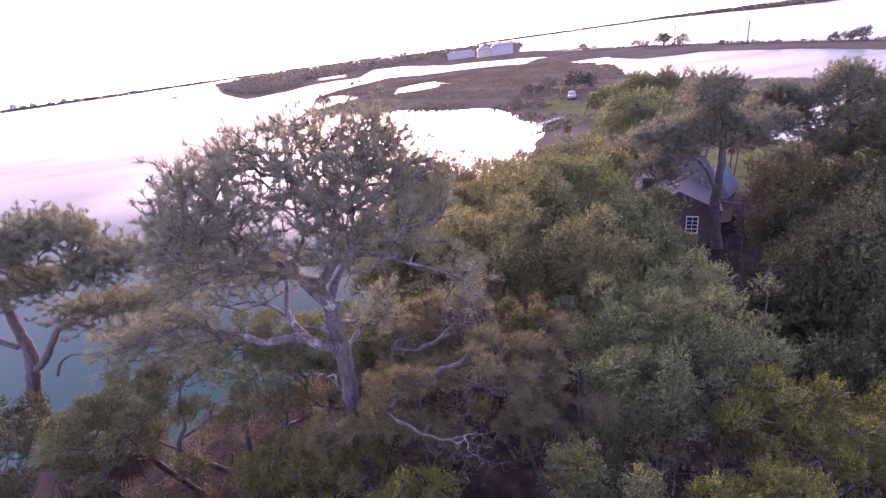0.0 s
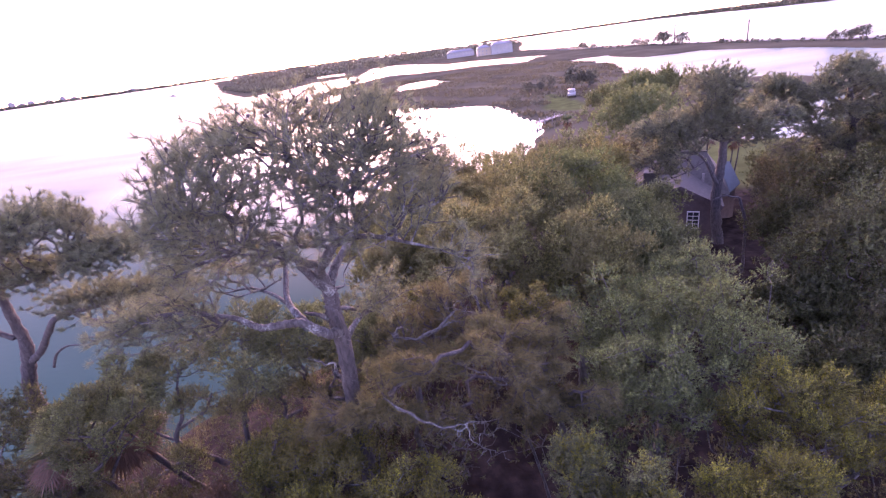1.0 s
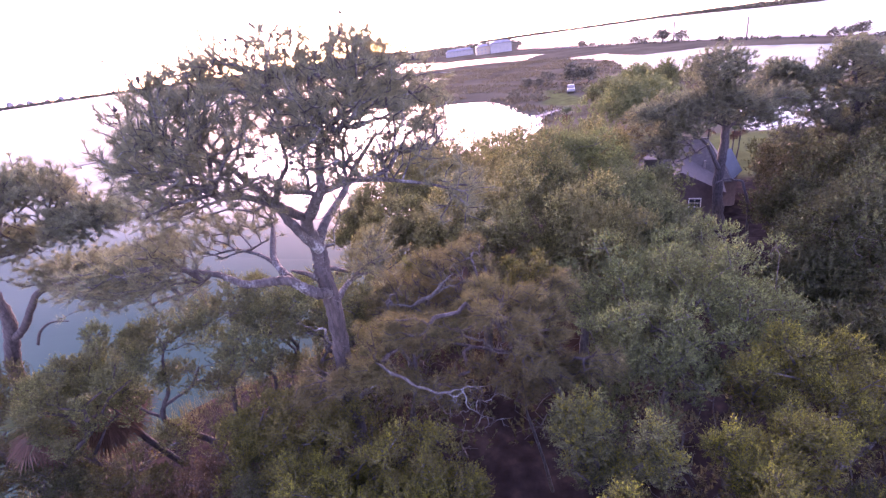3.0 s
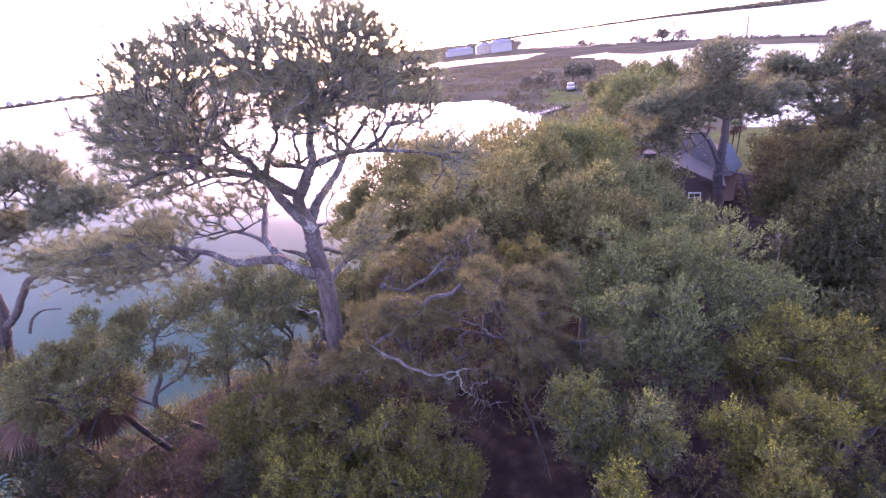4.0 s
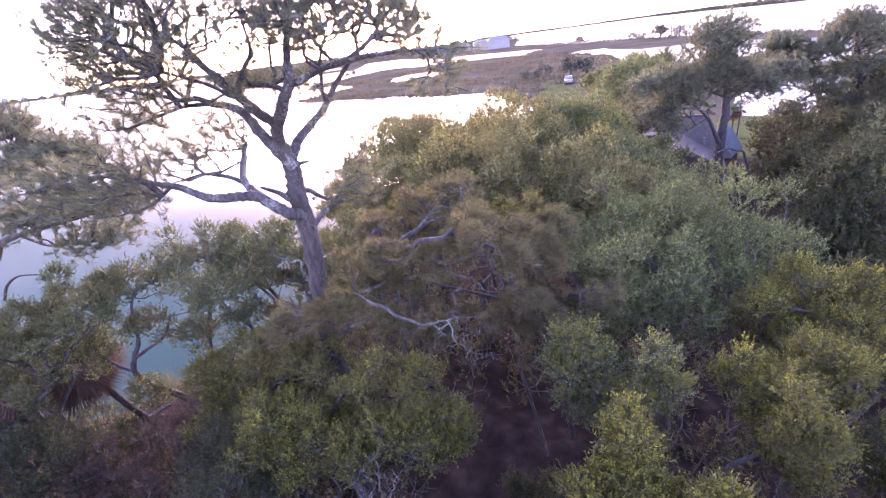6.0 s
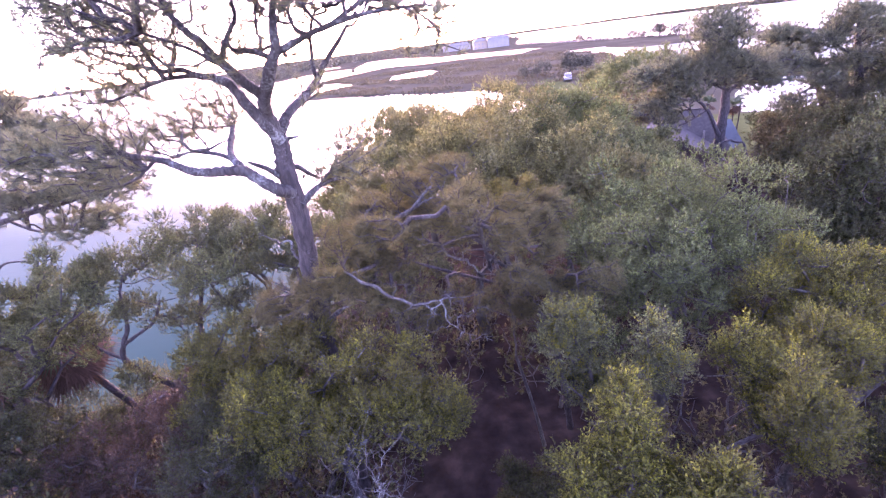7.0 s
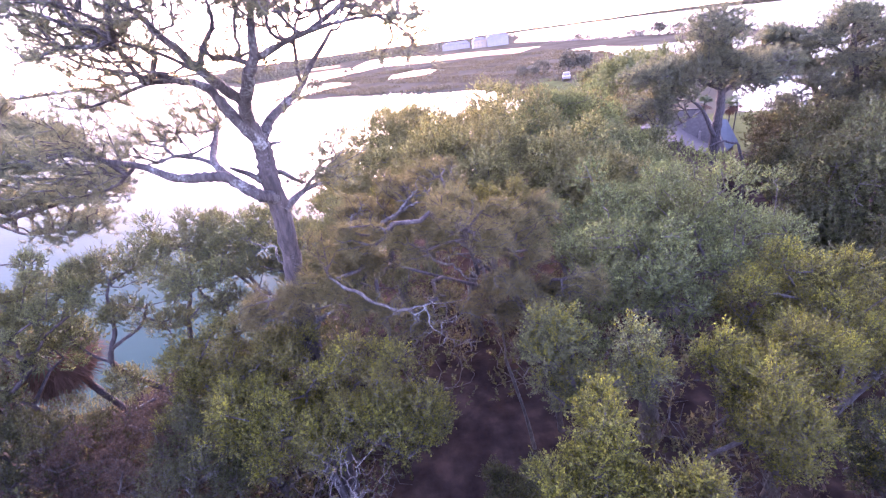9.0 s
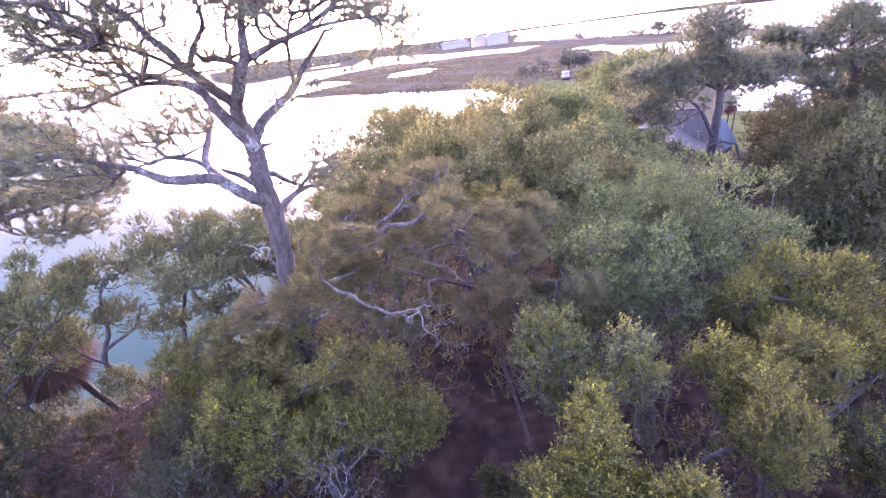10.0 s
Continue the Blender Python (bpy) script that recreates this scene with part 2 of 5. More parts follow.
def sticks(a, b, ra, rb, sides=5):
    """Tapered sticks from a to b, all at once: places and four-sided faces."""
    d = unit(b - a)
    ref = np.where(np.abs(d[:, 2:3]) > 0.9, np.array([[1.0, 0, 0]]), np.array([[0, 0, 1.0]]))
    u = unit(np.cross(d, ref))
    v = np.cross(d, u)
    ang = np.arange(sides) * 2 * np.pi / sides
    ring = u[:, None, :] * np.cos(ang)[None, :, None] + v[:, None, :] * np.sin(ang)[None, :, None]
    co = np.concatenate([a[:, None] + ring * ra[:, None, None], b[:, None] + ring * rb[:, None, None]], axis=1)
    i = np.arange(sides)
    f = np.stack([i, (i + 1) % sides, (i + 1) % sides + sides, i + sides], axis=1)
    faces = f[None] + (np.arange(len(a)) * 2 * sides)[:, None, None]
    return co.reshape(-1, 3), faces.reshape(-1, 4)


def tube(points, radii, sides=12, knobs=0.12, seed=1, steps=8):
    """A limb through the points, smooth, with an uneven skin."""
    pts, radii = np.array(points, float), np.array(radii, float)
    rng = np.random.default_rng(seed)
    path, rad = [], []
    for i in range(len(pts) - 1):
        p0, p1, p2, p3 = pts[max(i - 1, 0)], pts[i], pts[i + 1], pts[min(i + 2, len(pts) - 1)]
        for k in range(steps):
            t = k / steps
            path.append(0.5 * (2 * p1 + (p2 - p0) * t + (2 * p0 - 5 * p1 + 4 * p2 - p3) * t * t + (3 * p1 - p0 - 3 * p2 + p3) * t ** 3))
            rad.append(radii[i] * (1 - t) + radii[i + 1] * t)
    path.append(pts[-1]), rad.append(radii[-1])
    path, rad = np.array(path), np.array(rad)
    d = unit(np.gradient(path, axis=0))
    u = unit(np.cross(d, np.array([0.31, 0.27, 0.91])))
    v = np.cross(d, u)
    ang = np.arange(sides) * 2 * np.pi / sides
    skin = 1 + knobs * rng.normal(size=(len(path), sides))
    skin = 0.5 * skin + 0.25 * (np.roll(skin, 1, 1) + np.roll(skin, -1, 1))
    ring = u[:, None] * np.cos(ang)[None, :, None] + v[:, None] * np.sin(ang)[None, :, None]
    co = path[:, None] + ring * (rad[:, None] * skin)[:, :, None]
    i = np.arange(sides)
    f = np.stack([i, (i + 1) % sides, (i + 1) % sides + sides, i + sides], axis=1)
    faces = (f[None] + (np.arange(len(path) - 1) * sides)[:, None, None]).reshape(-1, 4)
    return co.reshape(-1, 3), faces, path, rad


def joined(pieces):
    co, fa, n = [], [], 0
    for c, f in pieces:
        co.append(c), fa.append(f + n)
        n += len(c)
    return np.concatenate(co), np.concatenate(fa)


def grow(nodes, reach, targets, step, rng, alpha=0.35, wobble=0.12):
    """Branches from the nodes of a frame to every target, each by the way that is short both to the next branch and to the root."""
    cap = len(nodes) + int(len(targets) * 8) + 50
    P, path, parent = np.zeros((cap, 3)), np.zeros(cap), -np.ones(cap, int)
    n = len(nodes)
    P[:n], path[:n] = nodes, reach
    first = np.min(np.linalg.norm(targets[:, None] - nodes[None], axis=2), axis=1)
    tips = []
    for k in np.argsort(first):
        t = targets[k]
        dist = np.linalg.norm(P[:n] - t, axis=1)
        j = int(np.argmin(dist + alpha * path[:n] + 0.5 * np.maximum(P[:n, 2] - t[2], 0)))
        m = int(min(7, max(1, round(dist[j] / step))))
        start, last = P[j].copy(), j
        bow = rng.normal(size=3) * wobble * dist[j]
        for s in range(1, m + 1):
            if n >= cap:
                break
            f = s / m
            P[n] = start + (t - start) * f + bow * np.sin(np.pi * f) + (rng.normal(size=3) * 0.04 * step if s < m else 0)
            path[n], parent[n] = path[last] + np.linalg.norm(P[n] - P[last]), last
            last = n
            n += 1
        tips.append(last)
    P, parent = P[:n], parent[:n]
    load = np.zeros(n)
    load[tips] = 1
    for i in range(n - 1, len(nodes) - 1, -1):
        load[parent[i]] += load[i]
    return P, parent, np.maximum(load, 1), np.array(tips)


def branch_mesh(name, P, parent, load, first, r_tip, power, mat, sides=5, r_max=9.0):
    i = np.arange(first, len(P))
    r = np.minimum(r_tip * load ** power, r_max)
    a, b = P[parent[i]], P[i]
    ra = np.where(parent[i] >= first, r[parent[i]], r[i] * 1.15)
    co, fa = sticks(a, b, np.minimum(ra, r[i] * 1.6), r[i], sides)
    return quick_mesh(name, co, fa, mat, True)


def in_ellipsoids(shapes, n, rng, hollow=0.35, low=-0.8):
    """Places in a set of ellipsoids (x, y, z, rx, ry, rz), most of them near the skin."""
    vol = np.array([s[3] * s[4] * s[5] for s in shapes]) ** 0.65
    pick = rng.choice(len(shapes), size=n, p=vol / vol.sum())
    s = np.array(shapes)[pick]
    d = unit(rng.normal(size=(n, 3)))
    d[:, 2] = np.where(d[:, 2] < low, -d[:, 2], d[:, 2])
    r = hollow + (1 - hollow) * rng.random(n) ** 0.5
    return s[:, :3] + d * s[:, 3:] * r[:, None]


def needles(name, tips, axes, count, length, width, mat, rng, droop=0.0):
    n = len(tips)
    ax = np.repeat(axes, count, axis=0)
    base = np.repeat(tips, count, axis=0) - ax * (rng.random((n * count, 1)) * length * 0.6)
    spread = rng.uniform(0.4, 2.0, size=(n * count, 1))
    d = unit(ax + across(ax, rng) * spread + np.array([[0, 0, 0.12 - droop]]))
    s = across(d, rng) * width * 0.5
    tip = base + d * (length * rng.uniform(0.7, 1.1, size=(n * count, 1))) - np.array([[0, 0, droop * length * 0.4]])
    co = np.stack([base - s, base + s, tip], axis=1).reshape(-1, 3)
    return quick_mesh(name, co, np.arange(len(co)).reshape(-1, 3), mat)


def leaves(name, base, axes, per, stem, length, width, mat, rng):
    """Sprigs: per leaves along a short stem at every base."""
    n = len(base)
    ax = np.repeat(axes, per, axis=0)
    along = np.tile(np.linspace(0.1, 1.0, per), n)[:, None]
    c = np.repeat(base, per, axis=0) + ax * along * stem
    d = unit(ax * 0.7 + across(ax, rng) * rng.uniform(0.4, 1.1, size=(n * per, 1)))
    s = across(d, rng)
    up = np.cross(d, s)
    L = length * rng.uniform(0.65, 1.2, size=(n * per, 1))
    W = width * rng.uniform(0.75, 1.2, size=(n * per, 1))
    co = np.stack([c, c + d * L * 0.5 + s * W * 0.5 + up * W * 0.15, c + d * L, c + d * L * 0.5 - s * W * 0.5 + up * W * 0.15], axis=1)
    return quick_mesh(name, co.reshape(-1, 3), np.arange(n * per * 4).reshape(-1, 4), mat)


def leafy_shoots(name, base, axes, reach, leaf, mat, rng, per=15, simple=False):
    """Leaves set alternately along thin shoots that rise towards their tips."""
    n = len(base)
    along = np.tile(np.linspace(0.12, 1.0, per), n)[:, None] + rng.normal(size=(n * per, 1)) * 0.04
    ax, far = np.repeat(axes, per, axis=0), np.repeat(reach, per, axis=0)
    c = np.repeat(base, per, axis=0) + ax * far * along + np.array([[0, 0, 0.12]]) * far * along ** 2
    d = unit(ax * (0.25 + 0.6 * along) + across(ax, rng) * 0.85 + rng.normal(size=c.shape) * 0.2 + np.array([[0, 0, 0.15]]))
    s = across(d, rng)
    up = np.cross(d, s)
    L = leaf * rng.uniform(0.6, 1.25, size=(n * per, 1)) * (1.15 - 0.35 * along)
    W = L * rng.uniform(0.33, 0.48, size=(n * per, 1))
    if simple:
        co = np.stack([c + s * W * 0.6, c - s * W * 0.6, c + d * L], axis=1)
        return quick_mesh(name, co.reshape(-1, 3), np.arange(n * per * 3).reshape(-1, 3), mat)
    co = np.stack([c, c + d * L * 0.5 + s * W * 0.5 + up * W * 0.12, c + d * L, c + d * L * 0.5 - s * W * 0.5 + up * W * 0.12], axis=1)
    return quick_mesh(name, co.reshape(-1, 3), np.arange(n * per * 4).reshape(-1, 4), mat)


def lobes(shapes, each, rng, size=(0.26, 0.42), inset=0.7):
    """Smaller rounded clumps over the skin of large ellipsoids."""
    out = []
    for x, y, z, rx, ry, rz in shapes:
        i = np.arange(each) + 0.5
        h = 1 - 1.5 * i / each
        th = i * 2.39996 + rng.uniform(0, 6.28)
        ring = np.sqrt(np.maximum(1 - h * h, 0))
        d = np.stack([ring * np.cos(th), ring * np.sin(th), h], axis=1) + rng.normal(size=(each, 3)) * 0.12
        c = np.array([x, y, z]) + d * np.array([rx, ry, rz]) * inset * rng.uniform(0.55, 1.38, size=(each, 1))
        r = (rx * ry * rz) ** (1 / 3) * rng.uniform(*size, size=each)
        out += [(*c[k], r[k], r[k], r[k] * 0.85) for k in range(each)]
    return out


def ground_z(x, y):
    return 1.15 + 0.25 * math.sin(x * 0.31) * math.cos(y * 0.27)


def broadleaf(label, base, shapes, mat, sprigs, leaf=0.08, each=16, trunk=0.16, seed=1, bark=None, per=7, loose=0.0, size=(0.13, 0.31), name="oak_tree", group="", low=-0.75, shoot=1.0, limbs=()):
    """A broadleaved tree: trunk, bent limbs by their course (x, y, z, radius), branches to every clump of its crown, and a crown of single leaves."""
    rng = np.random.default_rng(seed)
    bx, by = base
    gz = ground_z(bx, by) - 0.15
    ob = empty(name, (bx, by, gz), label, "tree", group)
    shapes = [(x, y, z - 1.5 * leaf, rx, ry, rz) for x, y, z, rx, ry, rz in shapes]
    clumps = lobes(shapes, each, rng, size, 0.8)
    cs = np.array(clumps)
    heart = np.mean(np.array(shapes)[:, :3], axis=0)
    fork = np.array([bx * 0.6 + heart[0] * 0.4, by * 0.6 + heart[1] * 0.4, gz + 0.45 * (heart[2] - gz)])
    pts = [(bx, by, gz), tuple((np.array([bx, by, gz]) + fork) / 2 + rng.normal(size=3) * 0.12), tuple(fork)]
    co, fa, path, rad = tube(pts, [trunk * 1.5, trunk * 1.05, trunk * 0.9], 9, 0.1, seed)
    nodes = [path[-6:]]
    for k, course in enumerate(limbs):
        c = np.array(course, float)
        lco, lfa, lpath, lrad = tube(c[:, :3], c[:, 3], 8, 0.15, seed + 20 + k)
        under("limb", quick_mesh("limb", lco, lfa, bark or BARK, True), ob)
        nodes.append(lpath[len(lpath) // 3:])
    nodes = np.concatenate(nodes)
    twigs = in_ellipsoids(clumps, min(110, 3 * len(clumps)), rng, 0.5)
    P, parent, load, tips = grow(nodes, np.linspace(0.3, 0, len(nodes)), np.concatenate([cs[:, :3], twigs]), 0.45, rng, 0.3, 0.16)
    under("trunk", quick_mesh("trunk", co, fa, bark or BARK, True), ob)
    tagged(under("branching", branch_mesh("branching", P, parent, load, len(nodes), 0.009, 0.48, bark or BARK, 5 if leaf < 0.1 else 3, trunk * 0.55), ob), kind="stuff")
    n = int(sprigs * per / 15)
    cs = np.array(clumps)
    w = cs[:, 3] ** 2
    pick = rng.choice(len(cs), size=n, p=w / w.sum())
    d = unit(rng.normal(size=(n, 3)) + np.array([[0, 0, 0.25]]))
    d[:, 2] = np.where(d[:, 2] < low, -d[:, 2], d[:, 2])
    at = cs[pick, :3] + d * cs[pick, 3:] * rng.uniform(0.5, 1.0, size=(n, 1))
    ax = unit(d + rng.normal(size=d.shape) * 0.4 + np.array([[0, 0, 0.35 + 0.3 * shoot]]))
    reach = 3.9 * leaf * rng.uniform(0.45, 1.1, size=(n, 1)) * (1 + 0.5 * (shoot - 1)) * (1 + loose * rng.random((n, 1)) ** 2)
    if leaf < 0.07:
        tagged(under("twig_work", quick_mesh("twig_work", *sticks(at, at + ax * reach, np.full(n, 0.07 * leaf), np.full(n, 0.025 * leaf), 3), bark or BARK), ob, "fine grey twigs"), kind="stuff")
    # shoots on the upper side take brighter leaves, as painted light from above
    young = (d[:, 2] > 0.45) & (rng.random(n) < 0.42) if shoot > 1 else np.zeros(n, bool)
    under("crown", leafy_shoots("crown", at[~young], ax[~young], reach[~young], leaf, mat, rng, simple=leaf > 0.07 or by > 8.5), ob)
    if shoot > 1:
        tagged(under("young_growth", leafy_shoots("young_growth", at[young], ax[young], reach[young], leaf, OAK_TOP_LIT, rng), ob, "yellow-green leaves brightened for light from above"), kind="stuff")
    return ob


def pine(label, base, frame_limbs, shapes, tufts, mat, seed=1, needle=0.19, count=34, width=0.008, trunk_sides=12, bark=None, r_tip=0.0065, hollow=0.3, droop=0.0, limb_bark=None, name="pine_tree", alpha=0.35, low=-0.8, step=0.35, bunches=6, spread=0.2, cones=0):
    """A pine: trunk and main limbs by their course (x, y, z, radius), finer branches to every tuft of needles."""
    rng = np.random.default_rng(seed)
    bx, by = base
    ob = empty(name, (bx, by, ground_z(bx, by) - 0.2), label, "tree")
    nodes, reach = [], []
    for k, course in enumerate(frame_limbs):
        c = np.array(course, float)
        co, fa, path, rad = tube(c[:, :3], c[:, 3], trunk_sides if k == 0 else 9, 0.13, seed + k)
        under("trunk" if k == 0 else "limb", quick_mesh("limb", co, fa, (bark or BARK_PINE) if k == 0 else (limb_bark or bark or BARK_PINE), True), ob)
        if k == 0:
            path = path[len(path) * 2 // 3:]
        lead = np.concatenate([[0], np.cumsum(np.linalg.norm(np.diff(path, axis=0), axis=1))])
        keep = np.arange(0 if k == 0 else len(path) // 4, len(path))
        nodes.append(path[keep]), reach.append(lead[keep] * 0.6 + (1.0 if k else 1.4))
    nodes, reach = np.concatenate(nodes), np.concatenate(reach)
    bunch = in_ellipsoids(shapes, tufts // bunches, rng, hollow, low)
    targets = np.repeat(bunch, bunches, axis=0)
    targets = targets + rng.normal(size=targets.shape) * spread
    P, parent, load, tips = grow(nodes, reach, targets, step, rng, alpha, 0.14)
    tagged(under("branching", branch_mesh("branching", P, parent, load, len(nodes), r_tip, 0.4, limb_bark or bark or BARK_PINE, 5, 0.045), ob), kind="stuff")
    ax = unit(unit(P[tips] - P[parent[tips]]) + np.array([[0, 0, 0.5 - droop]]))
    under("needles", needles("needles", P[tips], ax, count, needle, width, mat, rng, droop), ob)
    if cones:
        at = P[rng.choice(tips, cones, replace=False)] + rng.normal(size=(cones, 3)) * 0.04
        d = unit(rng.normal(size=(cones, 3)) + np.array([[0, 0, -0.4]]))
        low, fat, tip = at - d * 0.045, at - d * 0.015, at + d * 0.05
        a = sticks(low, fat, np.full(cones, 0.012), np.full(cones, 0.032), 6)
        b = sticks(fat, tip, np.full(cones, 0.032), np.full(cones, 0.006), 6)
        tagged(under("cone_crop", quick_mesh("cone_crop", *joined([a, b]), BARK_PINE, True), ob, "small dark pine cones"), kind="stuff")
    return ob


# ---- land and water ----
HOME = [(-60, -90), (-32, -10), (-22, 10), (-19.4, 17), (-16.4, 17.9), (-15, 19.5), (-11, 21.8), (-8, 25), (-5, 34), (1, 48), (8, 64), (13, 78), (16.4, 90), (17, 98), (15.7, 106), (15, 120), (13, 129),
        (8, 137), (-3, 145.5), (-17.5, 157), (-35, 172), (-49, 179), (-56, 190), (-51, 207), (-45.5, 217), (-44, 241), (-58, 268), (-71, 269), (-75, 275), (-70, 324), (-60, 355), (-46, 405)]
HOME_B = [(-46, 405), (-12, 366), (24, 360), (52, 328), (66, 378), (130, 300), (86, 283), (64, 284), (73, 224), (62.7, 180), (63, 147), (72, 127), (81, 112), (86, 98), (95, 60), (140, -90)]
CAUSEWAY = [(20, 470), (71, 397), (92, 292), (86, 267), (90, 233), (103, 228), (113, 228), (118, 210), (124, 185), (124, 145), (122, 60), (150, -120), (185, -120), (150, 100), (147, 173), (144, 217), (141, 253), (136, 303), (121, 354), (100, 430), (90, 610), (60, 640)]
FAR_LAND = [(-151, 366), (-130, 396), (-122, 470), (-80, 481), (-98, 685), (-49, 646), (1, 481), (32, 462), (71, 397), (95, 430), (88, 605), (140, 900), (199, 1290), (150, 1500), (-250, 2300), (-900, 2700), (-876, 1881), (-500, 1090), (-288, 634)]
FAR_SHORE = [(200, 3300), (596, 2940), (1109, 2809), (930, 1900), (790, 1320), (750, 1140), (730, 1030), (720, 945), (690, 840), (700, 560), (700, 0), (900, -200), (4600, -200), (4600, 2000), (2500, 4400), (200, 4800)]
LEFT_SHORE = [(-1700, 2600), (-1500, 3300), (-900, 3900), (-300, 4300), (-300, 4800), (-3000, 4000), (-4600, 1500), (-3200, 1900)]
POND_INNER = [(-24, 225), (-25.5, 262), (-17, 277), (-8, 277), (2, 248), (-8, 233)]
POND_HOUSE = [(38, 64), (44, 76), (51, 86), (60, 92), (78, 84), (84, 64), (62, 52), (44, 61)]
STREAK = [(-165, 650), (-131, 662), (-113, 570), (-143, 568)]
LAWN_HOUSE = [(25, 42), (24, 52), (32, 62), (41, 60), (50, 48), (40, 38)]
LAWN_POINT = [(20, 110), (23, 104), (29, 103), (32, 112), (31, 136), (26, 140)]


def inside_by(points, x, y, wave):
    """Metres by which places lie inside an outline (outside: minus)."""
    p = np.array(points, float)
    best, inside = np.full(x.shape, 1e9), np.zeros(x.shape, bool)
    for (x0, y0), (x1, y1) in zip(p, np.roll(p, -1, axis=0)):
        dx, dy = x1 - x0, y1 - y0
        t = np.clip(((x - x0) * dx + (y - y0) * dy) / (dx * dx + dy * dy + 1e-9), 0, 1)
        best = np.minimum(best, np.hypot(x - x0 - t * dx, y - y0 - t * dy))
        cross = (y0 > y) != (y1 > y)
        inside ^= cross & (x < (x1 - x0) * (y - y0) / (y1 - y0 + 1e-12) + x0)
    return np.where(inside, best, -best) + wave


def build_ground():
    half = np.concatenate([np.linspace(-60, 60, 340), np.linspace(60, 300, 36)[1:-1]])
    ang = np.radians(half)
    rad = np.concatenate([np.linspace(0.001, 40, 50), np.geomspace(40, 700, 190)[1:], np.geomspace(700, 4950, 46)[1:]])
    A, R = np.meshgrid(ang, rad)
    X, Y = R * np.sin(A), R * np.cos(A)
    wave = (np.sin(X * 0.21 + 1) * np.cos(Y * 0.13) + 0.5 * np.sin(X * 0.6 + Y * 0.45) + 0.35 * np.sin(X * 1.3 - Y * 0.9)) * np.clip(R / 160, 0.3, 1.6)
    home = inside_by(HOME + HOME_B[1:], X, Y, wave)
    d = np.maximum.reduce([home, inside_by(CAUSEWAY, X, Y, wave * 0.5), inside_by(FAR_LAND, X, Y, wave * 2), inside_by(FAR_SHORE, X, Y, wave * 4), inside_by(LEFT_SHORE, X, Y, wave * 4)])
    for pond in (POND_INNER, POND_HOUSE, STREAK):
        d = np.minimum(d, -inside_by(pond, X, Y, wave * 0.7))
    wild = np.clip((Y - 60) / 30, 0, 1)
    top = 1.15 * (1 - wild) + 0.55 * wild
    Z = np.where(d > 0, top * (1 - np.exp(-d / 2.2)), np.maximum(d * 0.35, -1.5))
    Z += np.where(d > 1, 0.06 * np.sin(X * 1.7) * np.cos(Y * 1.9) + 0.05 * np.sin(X * 3.1 + Y * 2.3), 0)
    nr, na = X.shape
    i, j = np.meshgrid(np.arange(nr - 1), np.arange(na), indexing="ij")
    k = (j + 1) % na
    faces = np.stack([i * na + j, i * na + k, (i + 1) * na + k, (i + 1) * na + j], axis=-1).reshape(-1, 4)
    me = quick_mesh("ground", np.stack([X, Y, Z], axis=-1).reshape(-1, 3), faces, GROUND, True)
    lawn_m = np.maximum(np.clip(inside_by(LAWN_HOUSE, X, Y, wave) / 2, 0, 1), np.clip(inside_by(LAWN_POINT, X, Y, wave) / 2, 0, 1))
    marsh_m = np.clip((Y - 42) / 20, 0, 1)
    cover = np.stack([marsh_m, lawn_m, np.zeros_like(X), np.ones_like(X)], axis=-1).reshape(-1, 4).astype(np.float32)
    me.color_attributes.new("cover", "FLOAT_COLOR", "POINT").data.foreach_set("color", cover.ravel())
    return tagged(new("ground", me), "low shore land of leaf litter, lawn and brown salt marsh", "ground", kind="structure")


build_ground()
bm = bmesh.new()
bmesh.ops.create_circle(bm, cap_ends=True, radius=4940, segments=96)
me = bpy.data.meshes.new("water")
bm.to_mesh(me)
bm.free()
me.materials.append(WATER)
tagged(new("water", me), "calm bay and creek water that mirrors the evening sky", "water", kind="structure")

